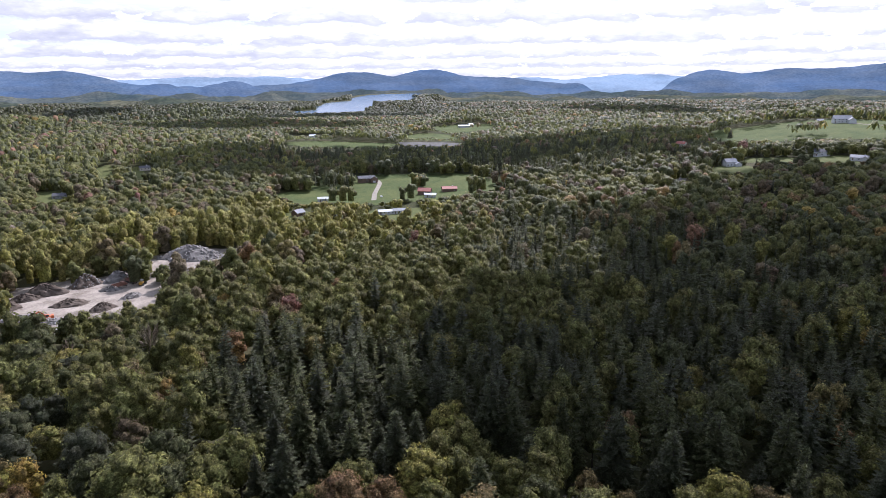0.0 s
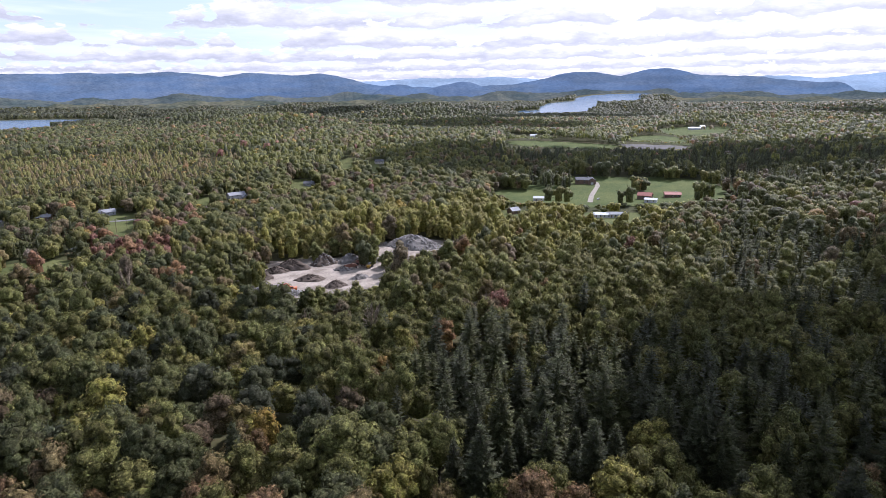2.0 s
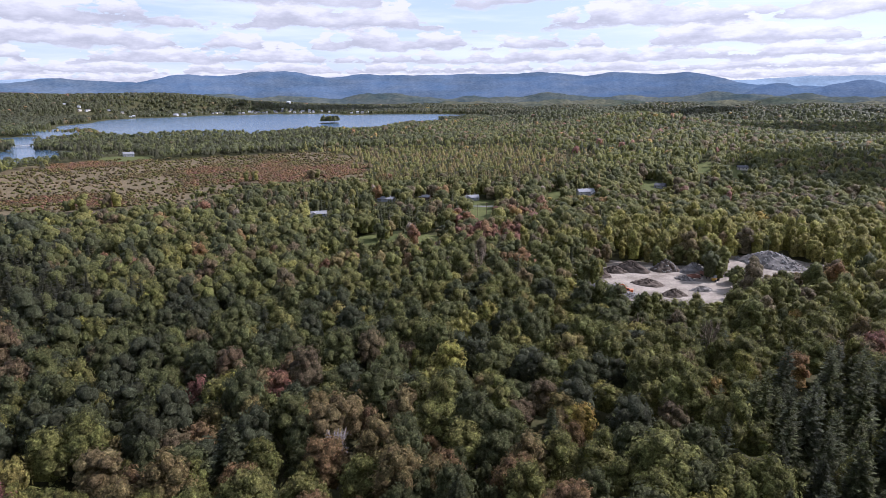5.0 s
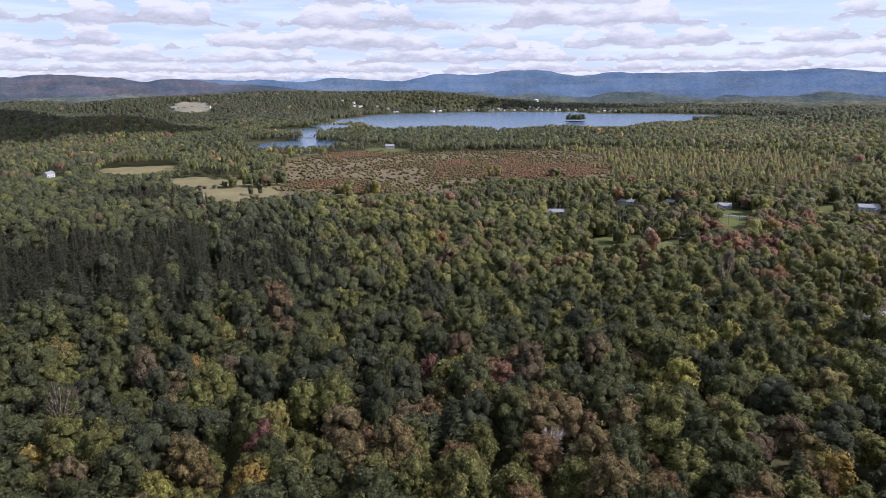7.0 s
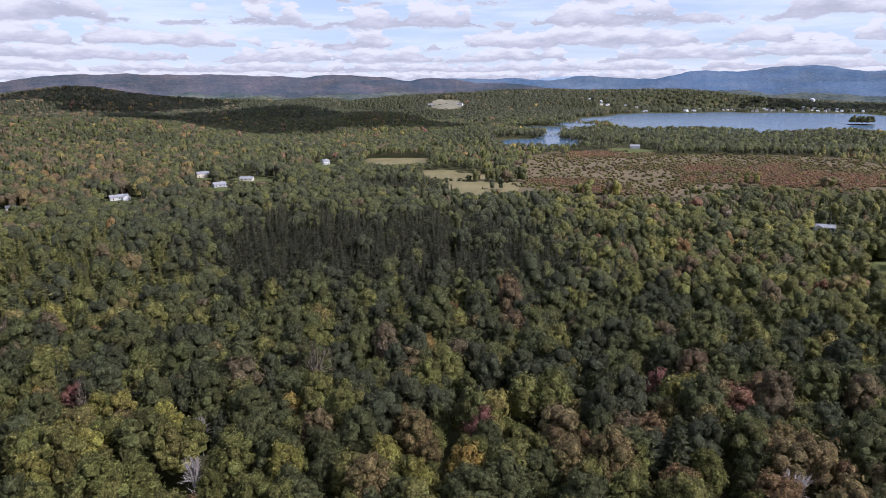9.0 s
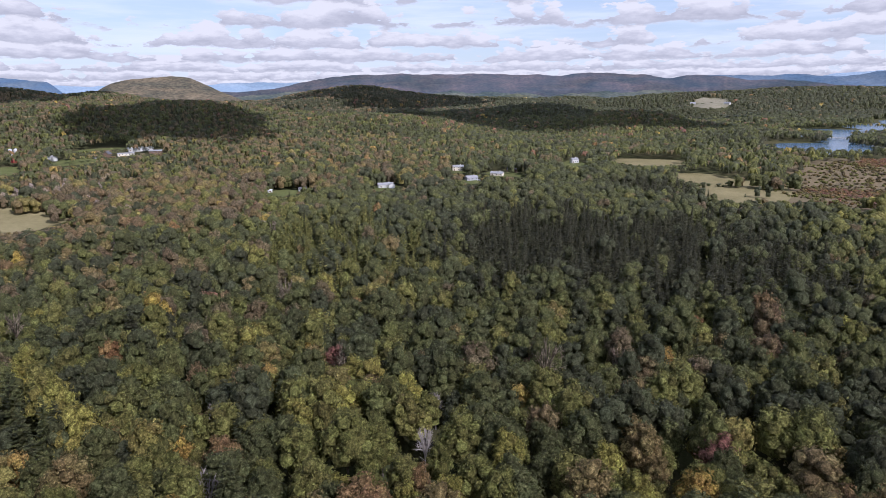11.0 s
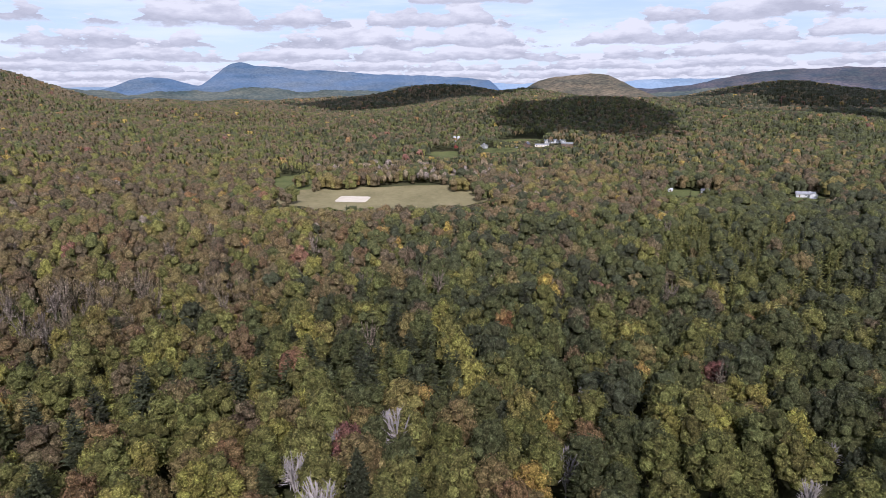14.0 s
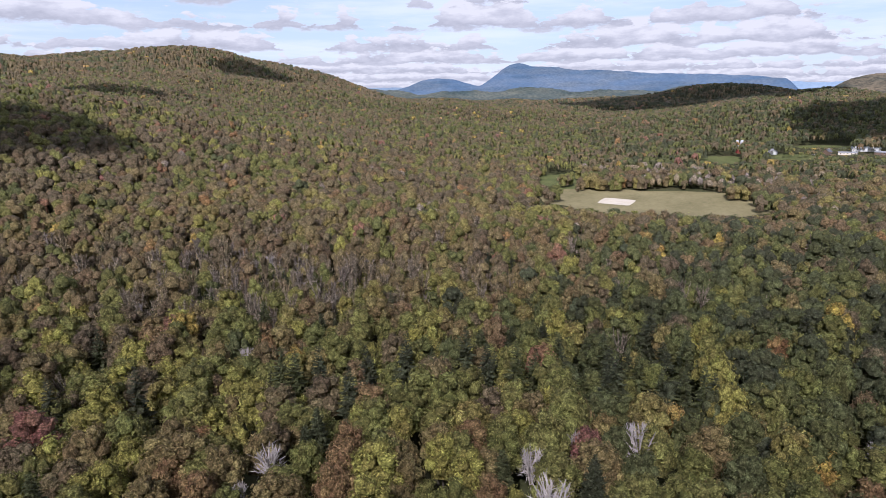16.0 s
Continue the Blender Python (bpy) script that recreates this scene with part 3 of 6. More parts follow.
def broad_crown(g, height, radius, count, leaf, lobes=20, tall=1.0):
    """Crown of a broadleaf tree: a domed cluster of many lobes covered with leaf clumps, open beneath."""
    cs, rs = [], []
    for i in range(lobes):
        u = (i + 0.5) / lobes
        th = i * 2.39996 + g.uniform(-0.45, 0.45)
        up = 1.0 - 1.15 * u                                    # from the top down past the rim
        flat = math.sqrt(max(0.0, 1 - up * up))
        reach = radius * 0.66 * g.uniform(0.8, 1.12)
        rs.append(radius * g.uniform(0.92, 1.3) * 1.32 / math.sqrt(lobes))
        cs.append((flat * reach * math.cos(th), flat * reach * math.sin(th), height * (0.56 + 0.32 * up * g.uniform(0.8, 1.2) * tall)))
    cs, rs = np.array(cs), np.array(rs)
    core = np.array([0, 0, height * 0.5])
    which = g.choice(lobes, count * 3, p=rs ** 2 / (rs ** 2).sum())
    nrm = unit_rows(g.normal(0, 1, (count * 3, 3)) + (cs[which] - core) / radius * 0.8)
    pts = cs[which] + nrm * rs[which][:, None] * g.uniform(0.92, 1.2, (count * 3, 1))
    d = np.linalg.norm(pts[:, None, :] - cs[None], axis=2) / rs[None]
    keep = np.where(d.min(1) > 0.88)[0][:count]
    lie = nrm[keep] * 0.6 + unit_rows(pts[keep] - core) * 0.7 + np.array([0, 0, 0.22])
    parts = [soup(pts[keep], nrm[keep], leaf, g, tilt=0.5, lie=lie)]
    for c, r in zip(cs, rs):
        k = ICO0[0] * g.uniform(0.8, 1.15, (12, 1))
        v = c + k * r * 0.9
        parts.append((v, UPPER, unit_rows(unit_rows(k) * 0.6 + unit_rows(v - core) * 0.7 + np.array([0, 0, 0.22]))))
    deep = 0.30 if lobes > 6 else 0.47          # the plainer trees are leafy to the ground, as at a forest's edge
    v = ICO0[0] * np.array([radius * 0.8, radius * 0.8, height * deep]) + np.array([0, 0, height * (0.84 - deep)])
    parts.append((v, UPPER, ICO0[0].copy()))
    return joined(parts)


def pine_crown(g, height, radius, boughs, extra, start=0.2):
    """Crown of a pine: single drooping boughs round the stem, shorter towards the tip, with sprays of needles on them."""
    u = (np.arange(boughs) + g.uniform(0, 1, boughs)) / boughs
    th = np.arange(boughs) * 2.39996 + g.uniform(-0.5, 0.5, boughs)
    long = (radius * (1 - u) ** 0.7 * g.uniform(0.6, 1.2, boughs) + 0.35)[:, None]
    out = np.stack([np.cos(th), np.sin(th), 0 * th], 1)
    side = np.stack([-np.sin(th), np.cos(th), g.uniform(-0.7, 0.7, boughs)], 1)
    root = np.stack([0 * u, 0 * u, height * (start + (1 - start) * u)], 1)
    dip = np.array([0, 0, 1.0]) * long * (0.25 * u - 0.12 + g.uniform(-0.1, 0.1, boughs))[:, None]
    tip = root + out * long + dip
    mid = root + out * long * 0.5 + dip * 0.3
    w = 0.19 * long
    v = np.stack([root, mid + side * w, tip, mid - side * w], 1).reshape(-1, 3)
    k = np.arange(boughs)[:, None] * 4
    lie = np.repeat(unit_rows(out + np.array([0, 0, 1.1])), 4, axis=0)
    parts = [(v, np.concatenate([k + np.array([0, 1, 2]), k + np.array([0, 2, 3])]), lie)]
    if extra:
        pick = g.integers(0, boughs, extra)
        at = g.uniform(0.35, 1.05, (extra, 1))
        pts = root[pick] * (1 - at) + tip[pick] * at + g.normal(0, 0.25, (extra, 3))
        parts.append(soup(pts, out[pick] * 0.5 + np.array([0, 0, 1.0]), 0.34, g, tilt=0.7, lie=out[pick] + np.array([0, 0, 0.7])))
    n = 6
    a = np.arange(n) * 6.283 / n
    rim = np.stack([np.cos(a) * radius * 0.34, np.sin(a) * radius * 0.34, np.full(n, height * start)], 1)
    v = np.concatenate([rim, [[0, 0, height * 0.9]]])
    parts.append((v, np.array([[i, (i + 1) % n, n] for i in range(n)]), unit_rows(v * np.array([1, 1, 0]) + np.array([0, 0, 0.5]))))
    return joined(parts)


def twig_crown(g, height, radius, n, thick=1.0):
    """Bare limbs and twigs: thin three-sided spikes that fork upwards."""
    parts = []

    def spike(a, b, w0, w1):
        w0, w1 = w0 * thick, w1 * thick
        d = np.array(b) - np.array(a)
        s = np.cross(d, (0.3, 0.5, 0.8))
        s = s / (np.linalg.norm(s) + 1e-9)
        t = np.cross(d, s)
        t = t / (np.linalg.norm(t) + 1e-9)
        ring = [np.array(a) + w0 * (s * math.cos(q) + t * math.sin(q)) for q in (0, 2.09, 4.19)]
        tip = [np.array(b) + w1 * (s * math.cos(q) + t * math.sin(q)) for q in (0, 2.09, 4.19)]
        f = []
        for i in range(3):
            j = (i + 1) % 3
            f += [[i, j, 3 + j], [i, 3 + j, 3 + i]]
        parts.append((np.array(ring + tip), np.array(f), np.zeros((6, 3))))

    for i in range(n):
        th, z0 = g.uniform(0, 6.28), height * g.uniform(0.3, 0.6)
        reach = radius * g.uniform(0.5, 1.0)
        m = (math.cos(th) * reach * 0.5, math.sin(th) * reach * 0.5, z0 + (height - z0) * 0.5)
        spike((0, 0, z0), m, 0.24, 0.15)
        for k in range(3):
            t2 = th + g.uniform(-0.7, 0.7)
            e = (m[0] + math.cos(t2) * reach * g.uniform(0.2, 0.6), m[1] + math.sin(t2) * reach * g.uniform(0.2, 0.6), m[2] + (height - m[2]) * g.uniform(0.5, 1.0))
            spike(m, e, 0.14, 0.06)
            for q in range(2):
                o = np.array(m) + (np.array(e) - np.array(m)) * g.uniform(0.4, 0.8)
                spike(o, o + np.array([g.normal(0, 0.8), g.normal(0, 0.8), g.uniform(0.5, 1.5)]), 0.05, 0.02)
    k = n * 16
    way = g.normal(0, 1, (k, 3))
    way[:, 2] = np.abs(way[:, 2]) + 0.3
    way /= np.linalg.norm(way, axis=1)[:, None]
    foot = np.array([0, 0, height * 0.55]) + way * np.array([radius, radius, height * 0.3]) * g.uniform(0.3, 0.8, (k, 1))
    end = foot + (way + g.normal(0, 0.4, (k, 3))) * g.uniform(0.8, 1.9, (k, 1))
    off = g.normal(0, 0.075 * thick, (k, 3))
    parts.append((np.stack([foot - off, foot + off, end], 1).reshape(-1, 3), np.arange(3 * k).reshape(-1, 3), np.zeros((3 * k, 3))))
    return joined(parts)


def trunk_shape(g, height, radius, sides=7, limbs=5):
    """Tapered trunk with a flared foot and a few limbs."""
    bm = bmesh.new()
    lean = Vector((g.uniform(-0.3, 0.3), g.uniform(-0.3, 0.3), 0))
    rings = []
    for u, w in ((0, 1.5), (0.05, 1.08), (0.3, 0.9), (0.6, 0.66), (1.0, 0.2)):
        rings.append([bm.verts.new(lean * u * u * 2 + Vector((math.cos(i * 6.283 / sides) * radius * w, math.sin(i * 6.283 / sides) * radius * w, height * u - (0.6 if u == 0 else 0)))) for i in range(sides)])
    for a, b in zip(rings, rings[1:]):
        for i in range(sides):
            bm.faces.new((a[i], a[(i + 1) % sides], b[(i + 1) % sides], b[i]))
    for k in range(limbs):
        u, th = g.uniform(0.4, 0.8), k * 2.4
        base = lean * u * u * 2 + Vector((0, 0, height * u))
        tip = base + Vector((math.cos(th), math.sin(th), 1.0)) * height * 0.2
        w = radius * 0.45
        side = Vector((-math.sin(th), math.cos(th), 0)) * w
        upv = Vector((0, 0, w))
        r0 = [bm.verts.new(base + side), bm.verts.new(base + upv), bm.verts.new(base - side - upv)]
        r1 = [bm.verts.new(tip + side * 0.3), bm.verts.new(tip + upv * 0.3), bm.verts.new(tip - (side + upv) * 0.3)]
        for i in range(3):
            bm.faces.new((r0[i], r0[(i + 1) % 3], r1[(i + 1) % 3], r1[i]))
    return bm


# ---- fields, lawns and bare ground ----
def part(name, mesh, mats, parent, label="", at=None):
    """Links a bmesh or a mesh as one object under its thing."""
    if isinstance(mesh, bmesh.types.BMesh):
        me = bpy.data.meshes.new(name)
        bmesh.ops.recalc_face_normals(mesh, faces=mesh.faces)
        mesh.to_mesh(me)
        mesh.free()
        for m in mats if isinstance(mats, (list, tuple)) else [mats]:
            me.materials.append(m)
        mesh = me
    ob = new(name, mesh)
    ob.parent = parent
    if at is not None:
        ob.matrix_basis = at
    if label:
        ob["label"] = label
    return ob



COVER = {
    "gravel": (surface_material("pit_gravel", (0.15, 0.125, 0.10), (0.37, 0.325, 0.275), 11.0, fine=9.0, bump=0.5), "pale gravel and dusty earth of a pit floor", "gravel ground"),
    "lawn": (surface_material("mown_lawn", (0.066, 0.082, 0.028), (0.118, 0.122, 0.048), 16.0, fine=8.0), "green lawn with drier patches", "lawn"),
    "meadow": (surface_material("pasture", (0.046, 0.068, 0.022), (0.096, 0.108, 0.038), 30.0, fine=9.0), "green pasture with faded grass", "meadow"),
    "hay": (surface_material("hay_stubble", (0.135, 0.118, 0.058), (0.218, 0.186, 0.098), 34.0, fine=9.0), "dry tan hay field", "field"),
    "plough": (surface_material("bare_crop_rows", (0.091, 0.087, 0.084), (0.140, 0.133, 0.122), 20.0, fine=8.0), "grey harrowed crop field", "field"),
    "marsh": (surface_material("marsh_grass", (0.105, 0.088, 0.050), (0.168, 0.128, 0.080), 42.0, fine=10.0, speck=(0.185, 0.120, 0.085)), "marsh of straw and reddish grasses", "marsh"),
    "hilltop": (surface_material("pale_hill_field", (0.150, 0.142, 0.095), (0.230, 0.205, 0.150), 60.0, fine=8.0), "pale mown field on a hilltop", "field")}


def ground_patch(name, mat, label, category, az, r, hr, ht, turn=0.0, lift=0.35, power=3.0, grow=1.04):
    """A patch of other ground laid over the sheet, with an uneven edge."""
    n, m = 72, 14
    th = np.linspace(0, 2 * math.pi, n, endpoint=False)
    a = radians(az + turn)
    cx, cy = plan(az, r)
    edge = (np.abs(np.cos(th)) ** power + np.abs(np.sin(th)) ** power) ** (-1 / power) * grow
    ph = az * 7.0 + r
    edge = edge * (1 + (power < 5) * (0.07 * np.sin(3 * th + ph) + 0.05 * np.sin(5 * th + 2 * ph) + 0.04 * np.sin(11 * th + ph)))
    x, y = [cx], [cy]
    for k in range(1, m + 1):
        rad, tan = np.cos(th) * edge * hr * k / m, np.sin(th) * edge * ht * k / m
        x.extend(cx - rad * math.sin(a) + tan * math.cos(a))
        y.extend(cy + rad * math.cos(a) + tan * math.sin(a))
    x, y = np.array(x), np.array(y)
    z = ground_z(x, y) + lift
    f = [[0, 1 + i, 1 + (i + 1) % n] for i in range(n)]
    for k in range(m - 1):
        for i in range(n):
            p, q, s, t = 1 + k * n + i, 1 + (k + 1) * n + i, 1 + (k + 1) * n + (i + 1) % n, 1 + k * n + (i + 1) % n
            f += [[p, q, s], [p, s, t]]
    f = np.array(f)[:, ::-1]
    return tagged(new(name, mesh_from(name, np.stack([x, y, z], 1), f, [mat], smooth=True)), label, category, kind="structure")


for cover, spots in CLEARINGS.items():
    for spot in spots:
        ground_patch(cover + "_ground", *COVER[cover], *spot, grow=1.22 if cover == "gravel" else 1.06)
SAND = surface_material("arena_sand", (0.42, 0.365, 0.29), (0.52, 0.46, 0.375), 9.0, bump=0.15)
ground_patch("sand_arena", SAND, "pale sand riding arena in a hay field", "sand arena", 157.4, 675, 15, 16, -14, lift=0.6, power=9.0)
ROAD = surface_material("grey_asphalt", (0.10, 0.10, 0.10), (0.20, 0.195, 0.19), 6.0, bump=0.1)
TRACK = surface_material("dirt_track", (0.20, 0.18, 0.15), (0.30, 0.27, 0.23), 5.0, bump=0.2)


def strip(name, mat, label, ends, width, lift=0.55):
    """A road or track laid along the ground through the places given by azimuth and distance."""
    pts = [Vector((*plan(a, r), 0)) for a, r in ends]
    path = []
    for p, q in zip(pts, pts[1:]):
        k = max(2, int((q - p).length / 6))
        path += [p.lerp(q, i / k) for i in range(k)]
    path.append(pts[-1])
    v = []
    for i, p in enumerate(path):
        d = (path[min(i + 1, len(path) - 1)] - path[max(i - 1, 0)]).normalized()
        n = Vector((-d.y, d.x, 0)) * width / 2
        for e in (p + n, p - n):
            v.append((e.x, e.y, float(ground_z(e.x, e.y)) + lift))
    f = [[2 * i, 2 * i + 1, 2 * i + 3, 2 * i + 2] for i in range(len(path) - 1)]
    tagged(new(name, mesh_from(name, v, f, [mat], smooth=True)), label, "road", kind="structure")


strip("farm_drive", TRACK, "pale gravel drive up a meadow", [(5.9, 742), (5.7, 720), (6.2, 660), (6.3, 625)], 5.0)
strip("lane", ROAD, "narrow grey lane between lawns", [(52, 640), (48.5, 632), (46.2, 628), (44, 632)], 5.0)
strip("house_drive", TRACK, "light drive to a farmhouse", [(-31.5, 1035), (-33.5, 1020), (-37, 1010)], 5.0)
strip("country_road", ROAD, "grey road through the woods", [(-20.6, 670), (-20.3, 640), (-20.4, 600)], 7.0)
strip("pit_road", TRACK, "pale haul road of the pit", [(19.6, 420), (20.2, 436), (22.5, 452)], 9.0, lift=0.5)


# ---- the village on the slope of the lake's far shore ----
def village_plots():
    g = np.random.default_rng(7)
    plots = []
    for i in range(62):
        a = (56.5 + 15.5 * g.random()) if i % 4 else (72 + 8 * g.random())
        for r in np.arange(2500, 3500, 8.0):
            x, y = plan(a, r)
            if basin(x, y, LAKE_BASINS) > 1.2 and r > 2000 + 12 * a:
                break
        plots.append((a, r + 12 + 150 * g.random() ** 1.8))
    return plots


VILLAGE = village_plots()
VILLAGE_AT = np.array([plan(a, r) for a, r in VILLAGE])


# ---- the forest ----
def wooded(x, y):
    """Where trees may stand."""
    ok = (basin(x, y, LAKE_BASINS) > 1.16) & (basin(x, y, FAR_BASINS) > 1.16)
    for spots in CLEARINGS.values():
        for s in spots:
            ok &= inside(x, y, *s) > 1.0
    far = np.where(np.hypot(x, y) > 2450)[0]
    for (vx, vy), (_, r) in zip(VILLAGE_AT, VILLAGE):          # open gardens towards the water
        ahead = (vx * (x[far] - vx) + vy * (y[far] - vy)) / r
        aside = np.abs(vx * (y[far] - vy) - vy * (x[far] - vx)) / r
        ok[far[(aside < 15) & (ahead > -75) & (ahead < 14)]] = False
    for s in GROVES:
        ok |= inside(x, y, *s) < 1.0
    return ok


def stature(x, y):
    """Height of the growth against full-grown forest: it thins out and gets lower towards the sunny edge of a clearing or a yard."""
    s = np.ones(len(x))
    r = np.hypot(x, y)
    wild = 0.95 + 0.45 * np.sin(x * 1.7 + 3.0 * np.sin(y * 0.9)) * np.sin(y * 1.3)          # some trees outgrow the rest
    edges = [spot[:4] for spots in CLEARINGS.values() for spot in spots] + [(a, d + hr, 0.0, ht) for a, d, hr, ht in LOW_GROWTH]
    for az, d, hr, ht in edges:
        a = radians(az)
        tan = np.abs(x * math.cos(a) + y * math.sin(a)) / ht
        ahead = (-x * math.sin(a) + y * math.cos(a)) > 0
        edge = d - hr * np.clip(1 - np.clip(tan, 0, 1) ** 2.6, 0, 1) ** 0.385
        slope = 104.0 / d
        low = np.clip((2.2 + (edge - r) * slope) / 16.0, 0.13, 1.0)
        low = np.minimum(1.0, low * wild)
        s = np.where(ahead & (tan < 1.06) & (r < edge + 4) & (edge - r < 200), np.minimum(s, low), s)
    swamp = (inside(x, y, 50, 900, 190, 200) < 1) | (inside(x, y, 60, 1000, 120, 90) < 1)
    return np.where(swamp, np.minimum(s, 0.62), s)


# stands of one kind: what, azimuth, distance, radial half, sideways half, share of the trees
# dim stands: dark green trees, some with cloud shade put into their tint
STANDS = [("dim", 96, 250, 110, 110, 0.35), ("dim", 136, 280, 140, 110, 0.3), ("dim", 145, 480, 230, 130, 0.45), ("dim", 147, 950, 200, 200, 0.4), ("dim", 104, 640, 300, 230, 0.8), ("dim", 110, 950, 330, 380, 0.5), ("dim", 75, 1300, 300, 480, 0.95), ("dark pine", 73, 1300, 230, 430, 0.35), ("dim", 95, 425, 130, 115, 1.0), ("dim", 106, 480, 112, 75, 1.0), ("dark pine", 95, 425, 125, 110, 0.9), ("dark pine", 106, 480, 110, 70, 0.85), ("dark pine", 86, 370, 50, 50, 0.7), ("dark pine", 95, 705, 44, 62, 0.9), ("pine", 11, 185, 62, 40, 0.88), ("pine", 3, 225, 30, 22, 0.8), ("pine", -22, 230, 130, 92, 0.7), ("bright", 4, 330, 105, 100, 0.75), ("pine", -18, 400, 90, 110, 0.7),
          ("larch", 124, 430, 110, 60, 0.7), ("yellow", 12, 500, 110, 95, 0.8), ("yellow", 26, 480, 60, 90, 0.6), ("pine", 2, 900, 120, 230, 0.75), ("pine", -12, 780, 130, 160, 0.6),
          ("tamarack", 50, 900, 190, 200, 0.8), ("tamarack", 60, 1000, 120, 90, 0.6), ("russet", 165, 620, 260, 250, 0.3), ("russet", 190, 420, 220, 180, 0.3), ("russet", 60, 150, 50, 60, 0.35), ("red", 46.5, 550, 26, 40, 0.6),
          ("twig", 189, 330, 60, 60, 0.6), ("twig", 176, 330, 40, 50, 0.45), ("twig", 199, 400, 50, 70, 0.35), ("twig", 151, 820, 40, 130, 0.35), ("russet", 130, 900, 250, 300, 0.35), ("dim", 75, 200, 120, 160, 0.4), ("pine", 9.4, 718, 40, 30, 0.8),
          ("pine", 66, 640, 40, 120, 0.5), ("pine", 53, 575, 60, 70, 0.4), ("yellow", 35, 420, 30, 60, 0.5), ("yellow", 20, 500, 60, 120, 0.5), ("pine", 32, 470, 30, 50, 0.35), ("red", 48, 462, 30, 36, 0.75), ("pine", 56, 620, 40, 60, 0.5), ("twig", 150, 752, 26, 70, 0.6), ("twig", 142, 690, 60, 26, 0.4), ("russet", 140, 640, 120, 120, 0.3), ("pine", 155, 200, 30, 26, 0.6), ("pine", 176, 190, 16, 40, 0.5), ("red", 80, 745, 26, 60, 0.6), ("red", 82.5, 800, 22, 34, 0.5)]
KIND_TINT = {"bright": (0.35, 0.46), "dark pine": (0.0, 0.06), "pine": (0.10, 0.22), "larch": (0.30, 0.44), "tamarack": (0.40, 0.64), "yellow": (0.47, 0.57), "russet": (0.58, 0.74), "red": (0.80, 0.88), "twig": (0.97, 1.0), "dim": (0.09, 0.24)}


def kinds_at(x, y, g):
    """For each tree: shape (0 broad, 1 conifer, 2 bare) and tint."""
    n = len(x)
    patch = np.sin(x / 83.0 + 1.3 * np.sin(y / 119.0)) * np.sin(y / 71.0 + 1.1 * np.sin(x / 97.0))
    az = np.degrees(np.arctan2(-x, y)) % 360
    west = step(az, 138, 182) * (az < 300)
    u = g.random(n) + 0.10 * patch
    shift = 0.13 * west + step(np.hypot(x, y), 500, 1500) * (0.05 + 0.13 * step(az, 70, 120) * (az < 300))
    tint = np.select([u < 0.22 - shift, u < 0.52 - shift, u < 0.73 - shift, u < 0.80 - 0.6 * shift, u < 0.86, u < 0.945, u < 0.968, u < 0.980, u < 0.992],
                     [g.uniform(0.19, 0.28, n), g.uniform(0.27, 0.38, n), g.uniform(0.36, 0.46, n), g.uniform(0.45, 0.56, n), g.uniform(0.56, 0.62, n), g.uniform(0.60, 0.72, n), g.uniform(0.72, 0.80, n),
                      g.uniform(0.82, 0.88, n), g.uniform(0.90, 0.94, n)], g.uniform(0.60, 0.72, n))
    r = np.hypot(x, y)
    # tints darken with distance: crown self-shade and haze put into the colour
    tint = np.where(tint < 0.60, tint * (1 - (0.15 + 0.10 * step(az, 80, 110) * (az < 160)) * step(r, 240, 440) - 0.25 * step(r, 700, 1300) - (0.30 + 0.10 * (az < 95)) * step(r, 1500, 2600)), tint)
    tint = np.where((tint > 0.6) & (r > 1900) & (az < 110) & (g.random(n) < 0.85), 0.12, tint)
    # the western hills are further into autumn
    turned = (g.random(n) < (0.30 * west + 0.16 * step(az, 110, 135)) * (az < 300) * step(r, 200, 420) * (1 + 0.5 * step(r, 1200, 2000)) + 0.2 * patch * west)
    tint = np.where(turned & (tint < 0.6), g.uniform(0.60, 0.73, n), tint)
    glow = (g.random(n) < 0.6) & (az > 160) & (az < 300) & (r < 800)
    tint = np.where(glow & (tint < 0.45), g.uniform(0.27, 0.47, n) + 0.07 * (r < 320), tint)
    # far browns take the darkest brown, with the crowns' inner shade in the tint
    tint = np.where((tint >= 0.58) & (tint < 0.76) & (r > 560), g.uniform(0.66, 0.72, n), tint)
    shape = np.zeros(n, int)
    lone = g.random(n) < 0.05
    shape[lone], tint[lone] = 1, g.uniform(0.04, 0.16, lone.sum())
    bare = g.random(n) < 0.010 + 0.02 * west
    shape[bare], tint[bare] = 2, np.where(r[bare] > 700, 0.67, 0.99)
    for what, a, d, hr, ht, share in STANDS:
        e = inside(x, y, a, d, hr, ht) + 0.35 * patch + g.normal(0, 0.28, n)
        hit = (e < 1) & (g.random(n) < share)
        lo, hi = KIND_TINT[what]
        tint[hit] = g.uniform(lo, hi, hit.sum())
        if what == "tamarack":
            tint[hit] = g.choice([0.36, 0.41, 0.44, 0.60, 0.63, 0.67], hit.sum())
        shape[hit] = 1 if what in ("pine", "dark pine", "larch", "tamarack") else 2 if what == "twig" else 0
    return shape, tint


